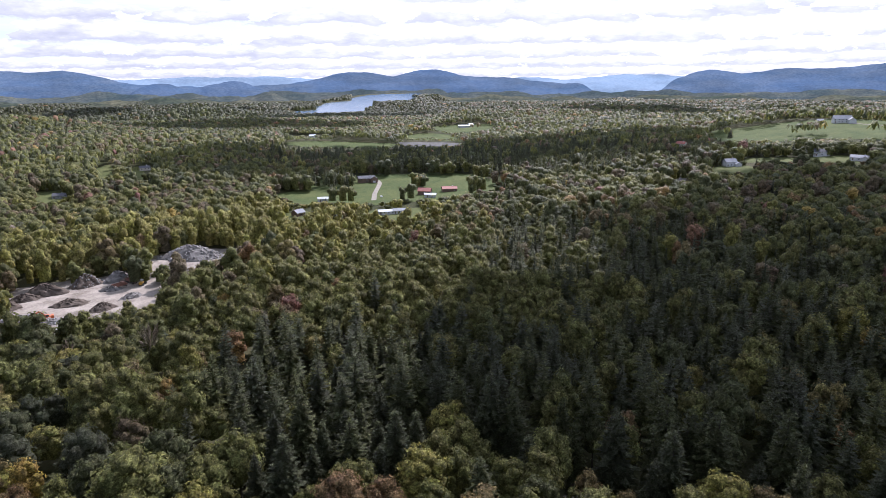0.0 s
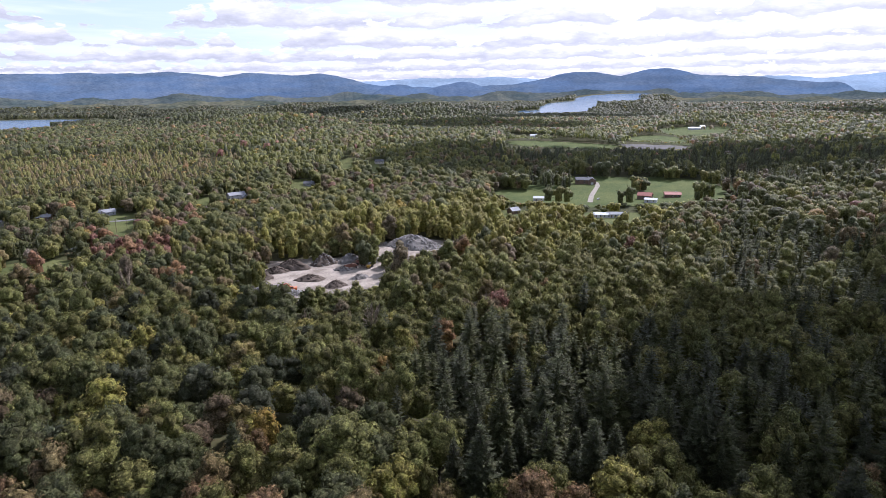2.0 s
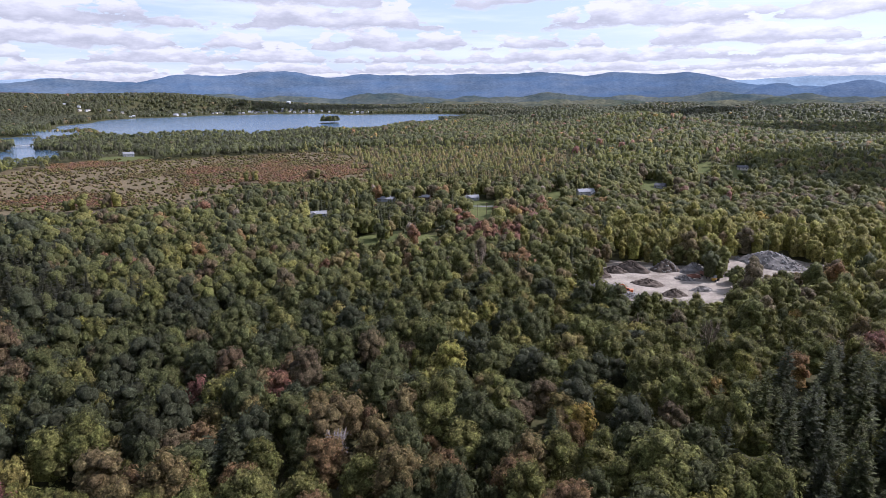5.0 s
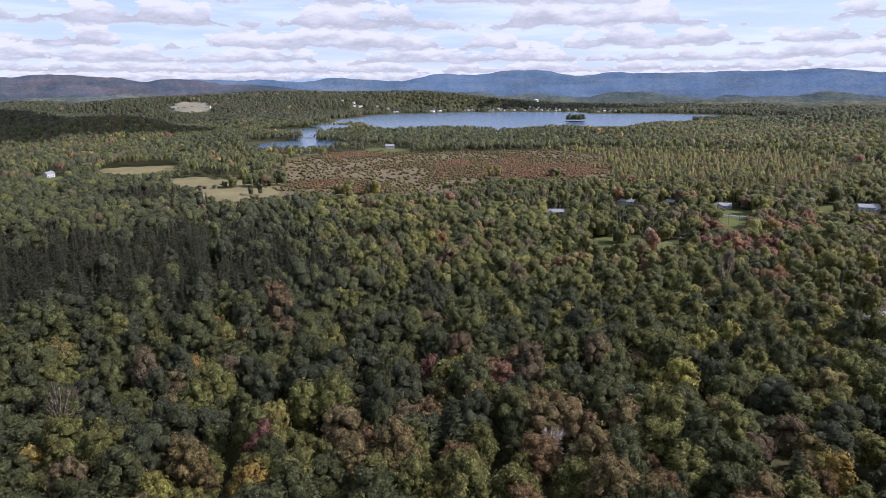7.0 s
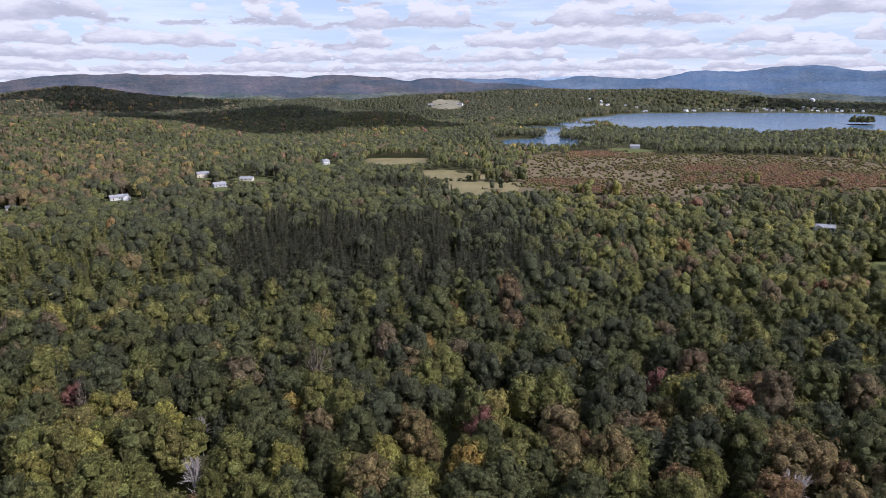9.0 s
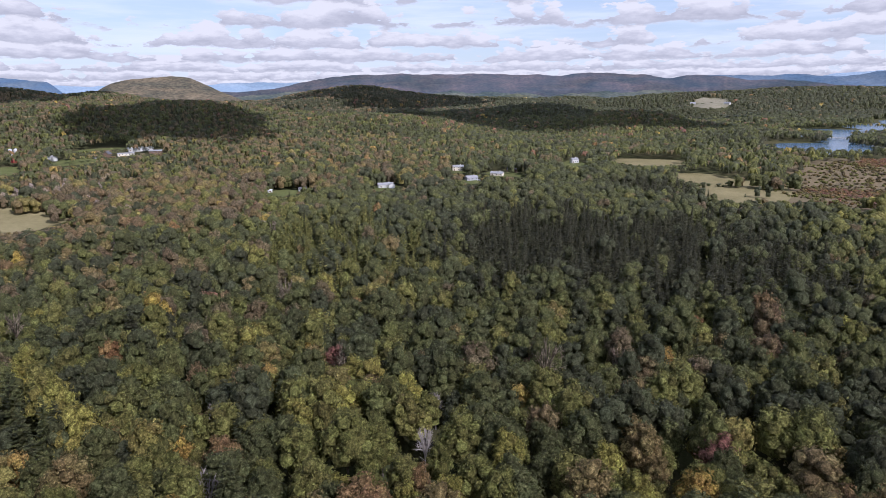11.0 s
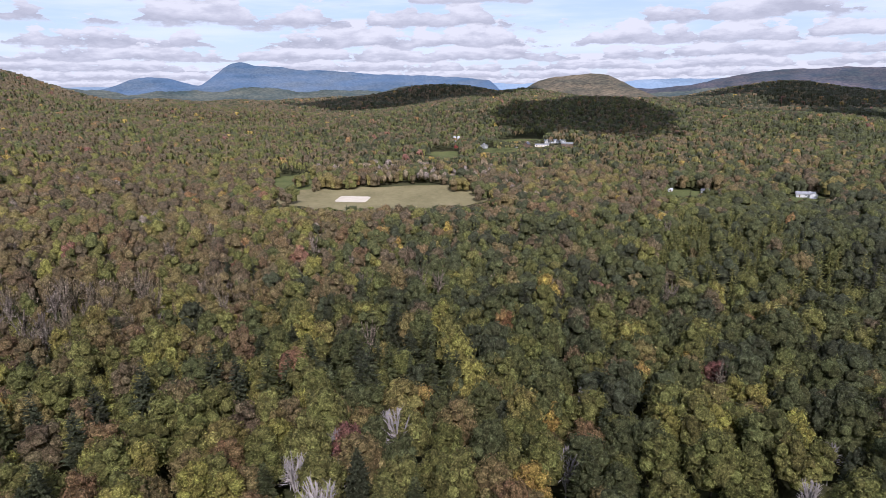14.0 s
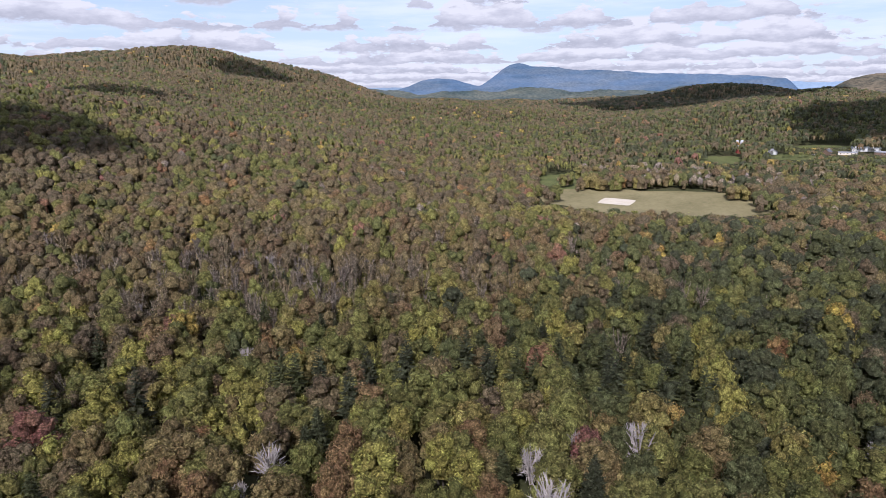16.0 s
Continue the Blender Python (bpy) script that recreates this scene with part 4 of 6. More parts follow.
def scatter(r0, r1, gap, g, az0=-44.0, az1=216.0, where=None):
    k = int(r1 / gap / 0.9) + 2
    i, j = np.meshgrid(np.arange(-k, k + 1), np.arange(-k, k + 1))
    x = (i + 0.5 * (j % 2)) * gap + g.uniform(-0.4, 0.4, i.shape) * gap
    y = j * gap * 0.9 + g.uniform(-0.4, 0.4, i.shape) * gap
    x, y = x.ravel(), y.ravel()
    r = np.hypot(x, y)
    az = np.degrees(np.arctan2(-x, y))
    az = np.where(az < az0, az + 360, az)
    ok = (r >= r0) & (r < r1) & (az < az1)
    x, y = x[ok], y[ok]
    ok = (where or wooded)(x, y) & unmarked(x, y)
    return x[ok], y[ok]


def forest_stuff(name, shapes, x, y, wide, high, g, label, looks=None, vary=1.0, uneven=1.0):
    """Many trees joined into one mesh of stuff."""
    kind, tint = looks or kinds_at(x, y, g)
    z = ground_z(x, y)
    grown = np.ones(len(x)) if looks else stature(x, y)
    kind = np.where(grown < 0.2, 9, kind)          # no more than grass at the very edge
    vs, fs, ts, ls, n = [], [], [], [], 0
    for k, variants in enumerate(shapes):
        which = g.integers(0, len(variants), len(x))
        for w, (tv, tf, tn) in enumerate(variants):
            sel = np.where((kind == k) & (which == w))[0]
            if not len(sel):
                continue
            m = len(sel)
            th = g.uniform(0, 6.283, m)
            s = 1 + (g.uniform(0.62, 1.32, m) - 1) * uneven
            hgt = high * s ** 0.6 * (1 + g.uniform(-0.2, 0.25, m) * uneven) * grown[sel]
            slim = np.where((tint[sel] > 0.465) & (tint[sel] < 0.575) & (y[sel] > 0.72 * np.abs(x[sel])) & (y[sel] > 300), 0.86, 1.0)          # poplars are narrow and tall
            s, hgt = s * slim * grown[sel] ** 0.4, hgt * slim ** -0.5
            s = s * wide
            c, q = np.cos(th), np.sin(th)
            V = np.empty((m, len(tv), 3), np.float32)
            V[:, :, 0] = x[sel, None] + s[:, None] * (c[:, None] * tv[:, 0] - q[:, None] * tv[:, 1])
            V[:, :, 1] = y[sel, None] + s[:, None] * (q[:, None] * tv[:, 0] + c[:, None] * tv[:, 1])
            V[:, :, 2] = z[sel, None] + hgt[:, None] * tv[:, 2]
            N = np.empty((m, len(tv), 3), np.float32)
            N[:, :, 0] = c[:, None] * tn[:, 0] - q[:, None] * tn[:, 1]
            N[:, :, 1] = q[:, None] * tn[:, 0] + c[:, None] * tn[:, 1]
            N[:, :, 2] = tn[None, :, 2]
            ls.append(N.reshape(-1, 3))
            F = tf[None] + (np.arange(m) * len(tv))[:, None, None] + n
            vs.append(V.reshape(-1, 3))
            fs.append(F.reshape(-1, 3))
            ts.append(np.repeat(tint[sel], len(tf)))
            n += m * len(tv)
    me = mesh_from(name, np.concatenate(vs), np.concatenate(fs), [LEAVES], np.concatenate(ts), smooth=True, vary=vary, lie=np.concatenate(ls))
    return tagged(new(name, me), label, "forest", kind="stuff")


def lump(g, height, radius, n_extra, leaf, foot=0.30):
    """A crown at middle distance: an uneven lobed dome, leafy down to its foot, roughened with clumps of leaves."""
    mid, half = (1 + foot) / 2 * height, (1 - foot) / 2 * height
    iv, iff = ICO0
    bulge = unit_rows(g.normal(0, 1, (11, 3)) + np.array([0, 0, 0.6]))
    near = (iv @ bulge.T).max(1)
    k = iv * (0.62 + 0.5 * step(near, 0.6, 0.97) + g.uniform(-0.07, 0.07, len(iv)))[:, None]
    v = k * np.array([radius, radius, half]) + np.array([0, 0, mid])
    lobe = unit_rows(iv * 1.0 + (iv - bulge[(iv @ bulge.T).argmax(1)]) * 1.1 + np.array([0, 0, 0.15]))
    low = v[iff][:, :, 2].mean(1) > height * (foot + 0.08)
    parts = [(v, iff[low], lobe * 0.6)]
    nrm = g.normal(0, 1, (n_extra, 3))
    nrm[:, 2] = np.abs(nrm[:, 2]) * 1.2 - 0.35
    nrm = unit_rows(nrm)
    out = 0.62 + 0.5 * step((nrm @ bulge.T).max(1), 0.6, 0.97)[:, None]
    pts = nrm * out * np.array([radius, radius, half]) * g.uniform(0.92, 1.1, (n_extra, 1)) + np.array([0, 0, mid])
    parts.append(soup(pts, nrm, leaf, g, tilt=0.8, lie=nrm + (nrm - bulge[(nrm @ bulge.T).argmax(1)]) * 1.1 + np.array([0, 0, 0.15])))
    return joined(parts)


def dome(g, height, radius, rim=0.42):
    """The top of a far crown: a wide lopsided cap of ten faces."""
    th = np.arange(5) * 1.2566 + g.uniform(0, 1)
    a = np.stack([np.cos(th) * 0.62, np.sin(th) * 0.62, np.full(5, 0.92)], 1)
    b = np.stack([np.cos(th + 0.63), np.sin(th + 0.63), np.full(5, rim)], 1)
    v = np.concatenate([[[0, 0, 1.0]], a, b])
    lie = unit_rows(v * np.array([1, 1, 0]) + np.array([0, 0, 1]) * np.array([1.0] + [0.75] * 5 + [0.12] * 5)[:, None])
    v = v * g.uniform(0.8, 1.2, (11, 1)) ** np.array([1, 1, 0.6]) * np.array([radius, radius, height])
    f = [[0, 1 + i, 1 + (i + 1) % 5] for i in range(5)] + [[1 + i, 6 + i, 1 + (i + 1) % 5] for i in range(5)]
    return v, np.array(f), lie * 0.75


def spire(g, height, radius, tiers=2, sides=5):
    """A small far conifer: ragged cones set over one another."""
    parts = []
    for i in range(tiers):
        u = i / max(1, tiers)
        z0, z1 = height * (0.2 + 0.75 * u), height * min(1.0, 0.62 + 0.6 * u) if tiers > 1 else height
        w = radius * (1 - 0.75 * u)
        th = np.arange(sides) * 6.283 / sides + i
        rim = np.stack([np.cos(th) * w * g.uniform(0.65, 1.25, sides), np.sin(th) * w * g.uniform(0.65, 1.25, sides), z0 + g.uniform(-0.06, 0.06, sides) * height], 1)
        v = np.concatenate([rim, [[0, 0, z1]]])
        parts.append((v, np.array([[k, (k + 1) % sides, sides] for k in range(sides)]), unit_rows(unit_rows(v * np.array([1, 1, 0])) + np.array([0, 0, 0.7]))))
    return joined(parts)


# trees that stand out by size or colour: azimuth, distance, size
MARKED = {
    "oak": [(41.7, 236, 1.2), (18.1, 193, 1.0), (45.1, 196, 1.1), (116.9, 286, 1.6), (106.9, 264, 1.4), (120.2, 258, 1.7), (143.6, 218, 1.3)],
    "lime": [(38.6, 197, 1.0), (23.3, 217, 1.0), (48.5, 231, 1.1), (123.3, 190, 1.0), (165.5, 153, 1.1), (184.9, 167, 0.7), (201.5, 156, 1.0), (36.2, 374, 0.8)],
    "orange": [(49.9, 127, 0.9), (78.9, 137, 0.9), (63.9, 161, 1.0), (160.4, 166, 1.1), (170.4, 293, 0.7), (161.9, 159, 1.0)],
    "russet": [(62.1, 166, 1.0), (76.2, 133, 1.2), (119.3, 166, 1.0), (175.3, 176, 0.9)],
    "green": [(28.8, 131, 1.7), (12.3, 182, 0.8), (82.0, 167, 1.25)],
    "red": [(72.6, 191, 0.6), (70.8, 190, 0.7), (124.8, 215, 0.9), (100.5, 174, 0.6), (158.9, 145, 1.0), (106.2, 199, 0.7), (167.8, 297, 0.7), (199.6, 385, 0.7)],
    "bare": [(60.8, 141, 1.0), (115.3, 172, 0.8), (135.8, 177, 0.9), (116.4, 143, 0.8), (191.0, 220, 1.1), (188.3, 378, 1.0), (185.0, 400, 0.9), (199.4, 317, 0.9), (172.6, 299, 0.9),
             (194.2, 248, 0.9), (207.1, 251, 1.0), (187.6, 165, 0.7), (160.3, 130, 0.9), (192.1, 372, 1.0)],
    "yellow": [(90.3, 128, 0.7), (95.1, 171, 0.8), (127.0, 219, 0.8), (139.6, 158, 0.7), (186.7, 210, 1.0), (49.0, 540, 0.9)],
    "pine": [(189.2, 261, 1.1), (184.2, 247, 1.0), (169.3, 221, 1.15), (166.4, 222, 1.0), (163.5, 229, 1.0)]}
MARKED_AT = np.array([(*plan(a, r), 4.2 * s) for spots in MARKED.values() for a, r, s in spots])


def unmarked(x, y):
    """Where no marked tree takes the room."""
    ok = np.ones(len(x), bool)
    for mx, my, room in MARKED_AT:
        ok &= np.hypot(x - mx, y - my) > room
    return ok


def build_forest():
    g = np.random.default_rng(11)
    near = [[broad_crown(g, 17, 5.2, 260, 0.46, lobes=14, tall=0.9 + 0.08 * k) for k in range(7)], [pine_crown(g, 20, 4.2, 150, 60) for _ in range(4)],
            [twig_crown(g, 18, 3.8, 8, 1.25) for _ in range(2)]]
    x, y = scatter(R_NEAR, 310, 8.5, g)
    forest_stuff("near_forest", near, x, y, 1.0, 1.0, g, "mixed autumn forest canopy of maple, oak and pine")
    inner = [[broad_crown(g, 16, 4.8, 44, 0.62, lobes=6, tall=0.9 + 0.06 * k) for k in range(9)], [pine_crown(g, 19, 4.2, 64, 0) for _ in range(4)], [twig_crown(g, 18, 4.0, 7, 2.0) for _ in range(2)]]
    x, y = scatter(310, 500, 8.6, g)
    forest_stuff("inner_forest", inner, x, y, 1.0, 1.0, g, "autumn woods of oak, poplar and maple round a gravel pit", vary=0.7)
    middle = [[broad_crown(g, 15.5, 4.7, 14, 0.8, lobes=3, tall=0.6 + 0.05 * k) for k in range(9)], [pine_crown(g, 19, 4.2, 30, 0) for _ in range(4)], [lump(g, 13, 3.4, 10, 0.7) for _ in range(2)]]
    x, y = scatter(500, 820, 8.4, g)
    forest_stuff("middle_forest", middle, x, y, 1.0, 1.0, g, "autumn woods of green, olive and russet crowns on rolling ground", vary=0.5, uneven=0.9)
    far = [[dome(g, 15, 6.0, 0.5) for _ in range(6)], [spire(g, 17, 4.0, 1, 5) for _ in range(3)], [dome(g, 13, 5.0) for _ in range(2)]]
    x, y = scatter(820, 1900, 10.6, g)
    forest_stuff("far_forest", far, x, y, 1.0, 1.0, g, "far wooded hills in autumn colours", vary=0.4, uneven=0.7)
    distant = [[dome(g, 15, 5.6, -0.15) for _ in range(6)], [spire(g, 17, 4.0, 1, 5) for _ in range(3)], [dome(g, 13, 5.0, -0.15) for _ in range(2)]]
    x, y = scatter(1900, 3000, 17.0, g)
    forest_stuff("distant_forest", distant, x, y, 1.65, 0.95, g, "distant woods towards the mountains", vary=0.3, uneven=0.6)
    x, y = scatter(3000, 3860, 26.0, g)
    forest_stuff("horizon_forest", distant, x, y, 2.5, 0.9, g, "woods at the foot of the mountains", vary=0.3, uneven=0.5)
    # the grove on the islet
    x, y = scatter(2150, 2290, 7.5, g, 57, 63, where=lambda x, y: inside(x, y, *ISLET) < 0.7)
    forest_stuff("islet_grove", near, x, y, 1.0, 1.0, g, "dark grove that covers a small islet", looks=(np.zeros(len(x), int), g.uniform(0.12, 0.30, len(x))))
    # low red and straw-coloured bushes of the marsh
    marsh = CLEARINGS["marsh"]
    x, y = scatter(690, 1110, 3.2, g, 56, 92, where=lambda x, y: (inside(x, y, *marsh[0]) < 1.0) | (inside(x, y, *marsh[1]) < 1.0))
    az, r = np.degrees(np.arctan2(-x, y)), np.hypot(x, y)
    red = np.maximum.reduce([1.3 - np.hypot((az - a) / da, (r - d) / dr) for a, d, da, dr in ((63, 850, 7, 110), (69, 905, 5, 40), (79, 1045, 3, 40), (77.5, 735, 2.6, 34), (82, 800, 3, 30))])
    red = red + 0.22 * np.sin(x / 21.0 + np.sin(y / 13.0)) + 0.22 * np.sin(y / 17.0 + x / 30.0)
    keep = g.random(len(x)) < np.clip(0.28 + red * 1.1, 0.16, 0.95)
    x, y, red = x[keep], y[keep], red[keep] + g.normal(0, 0.2, keep.sum())
    tint = np.where(red > 0.5, g.choice([0.66, 0.74, 0.79, 0.83, 0.86], len(x)), np.where(red > 0.1, g.choice([0.62, 0.66, 0.70, 0.74, 0.40], len(x)), g.choice([0.34, 0.42, 0.62, 0.66, 0.70], len(x))))
    bush = [[lump(g, 2.3, 2.1, 6, 0.8, 0.0) for _ in range(4)]]
    forest_stuff("marsh_bushes", bush, x, y, 1.0, 1.0, g, "red and straw-coloured bushes of a marsh", looks=(np.zeros(len(x), int), tint), vary=0.5)


R_NEAR = 150.0
build_forest()


# ---- single trees on the knoll ----
LOOKS = [("dark green oak", 0.19, "oak_tree"), ("green maple", 0.33, "maple_tree"), ("olive green ash", 0.41, "ash_tree"), ("yellow-green birch", 0.51, "birch_tree"),
         ("russet brown beech", 0.615, "beech_tree"), ("orange maple", 0.745, "maple_tree"), ("dark red maple", 0.86, "maple_tree"), ("golden yellow maple", 0.92, "maple_tree")]


MARKED_LOOK = {"oak": 0, "green": 1, "lime": 3, "russet": 4, "orange": 5, "red": 6, "yellow": 7}


def single_trees():
    g = np.random.default_rng(23)
    x, y = scatter(88, R_NEAR, 8.8, g)
    kind, tint = kinds_at(x, y, g)
    rows = [(x[i], y[i], int(kind[i]), int(np.argmin([abs(tint[i] - one[1]) for one in LOOKS])), g.uniform(0.62, 1.32)) for i in range(len(x))]
    for what, spots in MARKED.items():
        for a, r, s in spots:
            rows.append((*plan(a, r), {"pine": 1, "bare": 2}.get(what, 0), MARKED_LOOK.get(what, 0), s))
    made, crowns = {}, {}
    for px, py, k, c, s in rows:
        v = int(g.integers(0, 3))
        pz = float(ground_z(px, py))
        if k == 0:
            key, name, label = ("broad", v, c), LOOKS[c][2], LOOKS[c][0] + " with a rounded leafy crown"
        elif k == 1:
            key, name, label = ("pine", v), "pine_tree", "tall dark green pine with drooping boughs"
        else:
            key, name, label = ("bare", v), "bare_tree", "leafless grey tree with pale bare limbs"
        m = pose(px, py, pz, 0, 0, g.uniform(0, 360)) @ Matrix.Diagonal((s, s, s ** 0.6 * g.uniform(0.88, 1.1), 1))
        if key in made:
            copy_thing(made[key], m)
            continue
        tree = tagged(new(name), label, "tree", group="trees of the knoll")
        if k == 0:
            if v not in crowns:
                gg = np.random.default_rng(60 + v)
                shape = broad_crown(gg, 17, 5.3, 760, 0.34, lobes=24)
                trunk = bpy.data.meshes.new("trunk")
                bm = trunk_shape(gg, 11, 0.28)
                bm.to_mesh(trunk)
                bm.free()
                trunk.materials.append(BARK)
                crowns[v] = shape, trunk
            (cv, cf, cn), trunk = crowns[v]
            part("trunk", trunk, None, tree)
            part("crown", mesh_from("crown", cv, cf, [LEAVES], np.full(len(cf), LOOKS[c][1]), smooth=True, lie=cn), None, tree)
        elif k == 1:
            gg = np.random.default_rng(70 + v)
            part("trunk", trunk_shape(gg, 19, 0.26, limbs=0), BARK, tree)
            cv, cf, cn = pine_crown(gg, 20, 4.4, 330, 420)
            part("crown", mesh_from("crown", cv, cf, [LEAVES], np.full(len(cf), 0.11 + 0.035 * v), smooth=True, lie=cn), None, tree)
        else:
            gg = np.random.default_rng(80 + v)
            part("trunk", trunk_shape(gg, 11, 0.2), PALE_BARK, tree)
            cv, cf, cn = twig_crown(gg, 15, 3.6, 12)
            part("limb_crown", mesh_from("limb_crown", cv, cf, [PALE_BARK]), None, tree)
        tree.matrix_basis = pose(px, py, pz)
        made[key] = tree


single_trees()


# ---- buildings ----
def paint(name, col, rough=0.7, scale=2.5, metal=0.0):
    m, t, bsdf, L = material(name)
    pos = t.nodes.new("ShaderNodeTexCoord").outputs["Object"]
    n = node(t, "ShaderNodeTexNoise", Scale=1.0 / scale, Detail=6.0, Roughness=0.65)
    L(pos, n.inputs["Vector"])
    c = ramp(t, [(0.3, tuple(v * 0.78 for v in col)), (0.7, tuple(min(1.0, v * 1.1) for v in col))])
    L(n.outputs[0], c.inputs[0])
    L(c.outputs[0], bsdf.inputs["Base Color"])
    bsdf.inputs["Roughness"].default_value = rough
    bsdf.inputs["Metallic"].default_value = metal
    return m


WHITE, CREAM, GREY_WALL = paint("white_clapboard", (0.52, 0.52, 0.51)), paint("cream_clapboard", (0.62, 0.56, 0.46)), paint("grey_clapboard", (0.34, 0.35, 0.37))
RED_WALL, BROWN_WALL = paint("barn_red", (0.30, 0.05, 0.04)), paint("brown_boards", (0.14, 0.09, 0.06))
SHINGLE_GREY, SHINGLE_DARK, SHINGLE_RED = paint("grey_shingles", (0.24, 0.245, 0.26), 0.8, 1.2), paint("dark_shingles", (0.09, 0.09, 0.10), 0.8, 1.2), paint("reddish_roof", (0.34, 0.12, 0.09), 0.7, 1.5)
METAL_ROOF = paint("white_metal_roof", (0.50, 0.52, 0.54), 0.5, 3.0)
GLASS = paint("window_glass", (0.04, 0.05, 0.06), 0.12)
CONCRETE = paint("concrete", (0.45, 0.44, 0.42), 0.9)
YELLOW, ORANGE, STEEL, RUBBER = paint("machine_yellow", (0.52, 0.30, 0.04), 0.5), paint("machine_orange", (0.50, 0.12, 0.03), 0.5), paint("dark_steel", (0.07, 0.07, 0.075), 0.5, 1.0, 0.6), paint("rubber", (0.03, 0.03, 0.03), 0.85)
TRUCK_BODY = paint("rusty_brown_steel", (0.20, 0.09, 0.06), 0.7)


def box(bm, x0, y0, z0, x1, y1, z1):
    v = [bm.verts.new(c) for c in ((x0, y0, z0), (x1, y0, z0), (x1, y1, z0), (x0, y1, z0), (x0, y0, z1), (x1, y0, z1), (x1, y1, z1), (x0, y1, z1))]
    for f in ((3, 2, 1, 0), (4, 5, 6, 7), (0, 1, 5, 4), (1, 2, 6, 5), (2, 3, 7, 6), (3, 0, 4, 7)):
        bm.faces.new([v[i] for i in f])
    return bm


def boxed(*spans):
    bm = bmesh.new()
    for s in spans:
        box(bm, *s)
    return bm


def gable_walls(w, d, h, rise):
    """Four walls with gables at the two ends, standing a little in the ground."""
    bm = bmesh.new()
    x, y = w / 2, d / 2
    v = [bm.verts.new(c) for c in ((-x, -y, -1.2), (x, -y, -1.2), (x, y, -1.2), (-x, y, -1.2), (-x, -y, h), (x, -y, h), (x, y, h), (-x, y, h), (-x, 0, h + rise), (x, 0, h + rise))]
    for f in ((0, 1, 5, 4), (2, 3, 7, 6), (1, 2, 6, 9, 5), (3, 0, 4, 8, 7)):
        bm.faces.new([v[i] for i in f])
    return bm


def gable_roof(w, d, h, rise, eave=0.5, thick=0.22):
    """Two slopes with real thickness and eaves."""
    bm = bmesh.new()
    x, y = w / 2 + eave, d / 2 + eave
    drop = rise * eave / (d / 2)
    top = [(-x, -y, h - drop + thick), (x, -y, h - drop + thick), (x, 0, h + rise + thick), (-x, 0, h + rise + thick), (x, y, h - drop + thick), (-x, y, h - drop + thick)]
    a = [bm.verts.new(c) for c in top]
    b = [bm.verts.new((c[0], c[1], c[2] - thick + 0.012)) for c in top]
    for f in ((0, 1, 2, 3), (3, 2, 4, 5)):
        bm.faces.new([a[i] for i in f])
        bm.faces.new([b[i] for i in reversed(f)])
    ring = (0, 1, 2, 4, 5, 3)
    for i in range(6):
        p, q = ring[i], ring[(i + 1) % 6]
        bm.faces.new((a[p], b[p], b[q], a[q]))
    return bm


def house(name, label, az, r, w, d, h, rise, turn, wall, roof, category="house", windows=3, wing=None, chimney=True, doors=1, group=""):
    """A gabled house: walls, roof, windows, door, chimney and, where it has one, a lower wing."""
    x, y = plan(az, r)
    base = float(ground_z(x, y)) + 0.45
    top = tagged(new(name), label, category, group=group)
    top.matrix_basis = pose(x, y, base, 0, 0, az + turn)
    part("wall_shell", gable_walls(w, d, h, rise), wall, top)
    part("roof", gable_roof(w, d, h, rise), roof, top)
    storeys = 2 if h > 4.4 else 1
    for side in (-1, 1):
        for s in range(storeys):
            for i in range(windows):
                cx = -w / 2 + (i + 0.5) * w / windows
                if s == 0 and side == -1 and i < doors and doors:
                    part("door", boxed((cx - 0.55, side * (d / 2 + 0.05), 0.0, cx + 0.55, side * (d / 2 - 0.08), 2.1)), BROWN_WALL, top)
                    continue
                z0 = 0.95 + 2.6 * s
                win = part("window", boxed((cx - 0.5, side * (d / 2 + 0.04), z0, cx + 0.5, side * (d / 2 - 0.08), z0 + 1.2)), GLASS, top)
                part("window_sill", boxed((cx - 0.6, side * (d / 2 + 0.07), z0 - 0.12, cx + 0.6, side * (d / 2 - 0.02), z0)), WHITE, win)
                part("window_head", boxed((cx - 0.6, side * (d / 2 + 0.07), z0 + 1.2, cx + 0.6, side * (d / 2 - 0.02), z0 + 1.3)), WHITE, win)
    if chimney:
        part("chimney", boxed((w * 0.2, -0.45, h + rise * 0.4, w * 0.2 + 0.9, 0.45, h + rise + 0.9)), CONCRETE, top)
    if wing:
        ww, wd, wh, wr, ox, oy = wing
        at = pose(ox, oy, 0, 0, 0, 90)
        part("wing_shell", gable_walls(ww, wd, wh, wr), wall, top, at=at)
        part("wing_roof", gable_roof(ww, wd, wh, wr), roof, top, at=at)
        part("garage_door", boxed((ox - 1.3, oy - ww / 2 - 0.05, 0.0, ox + 1.3, oy - ww / 2 + 0.08, 2.2)), WHITE, top)
    return top


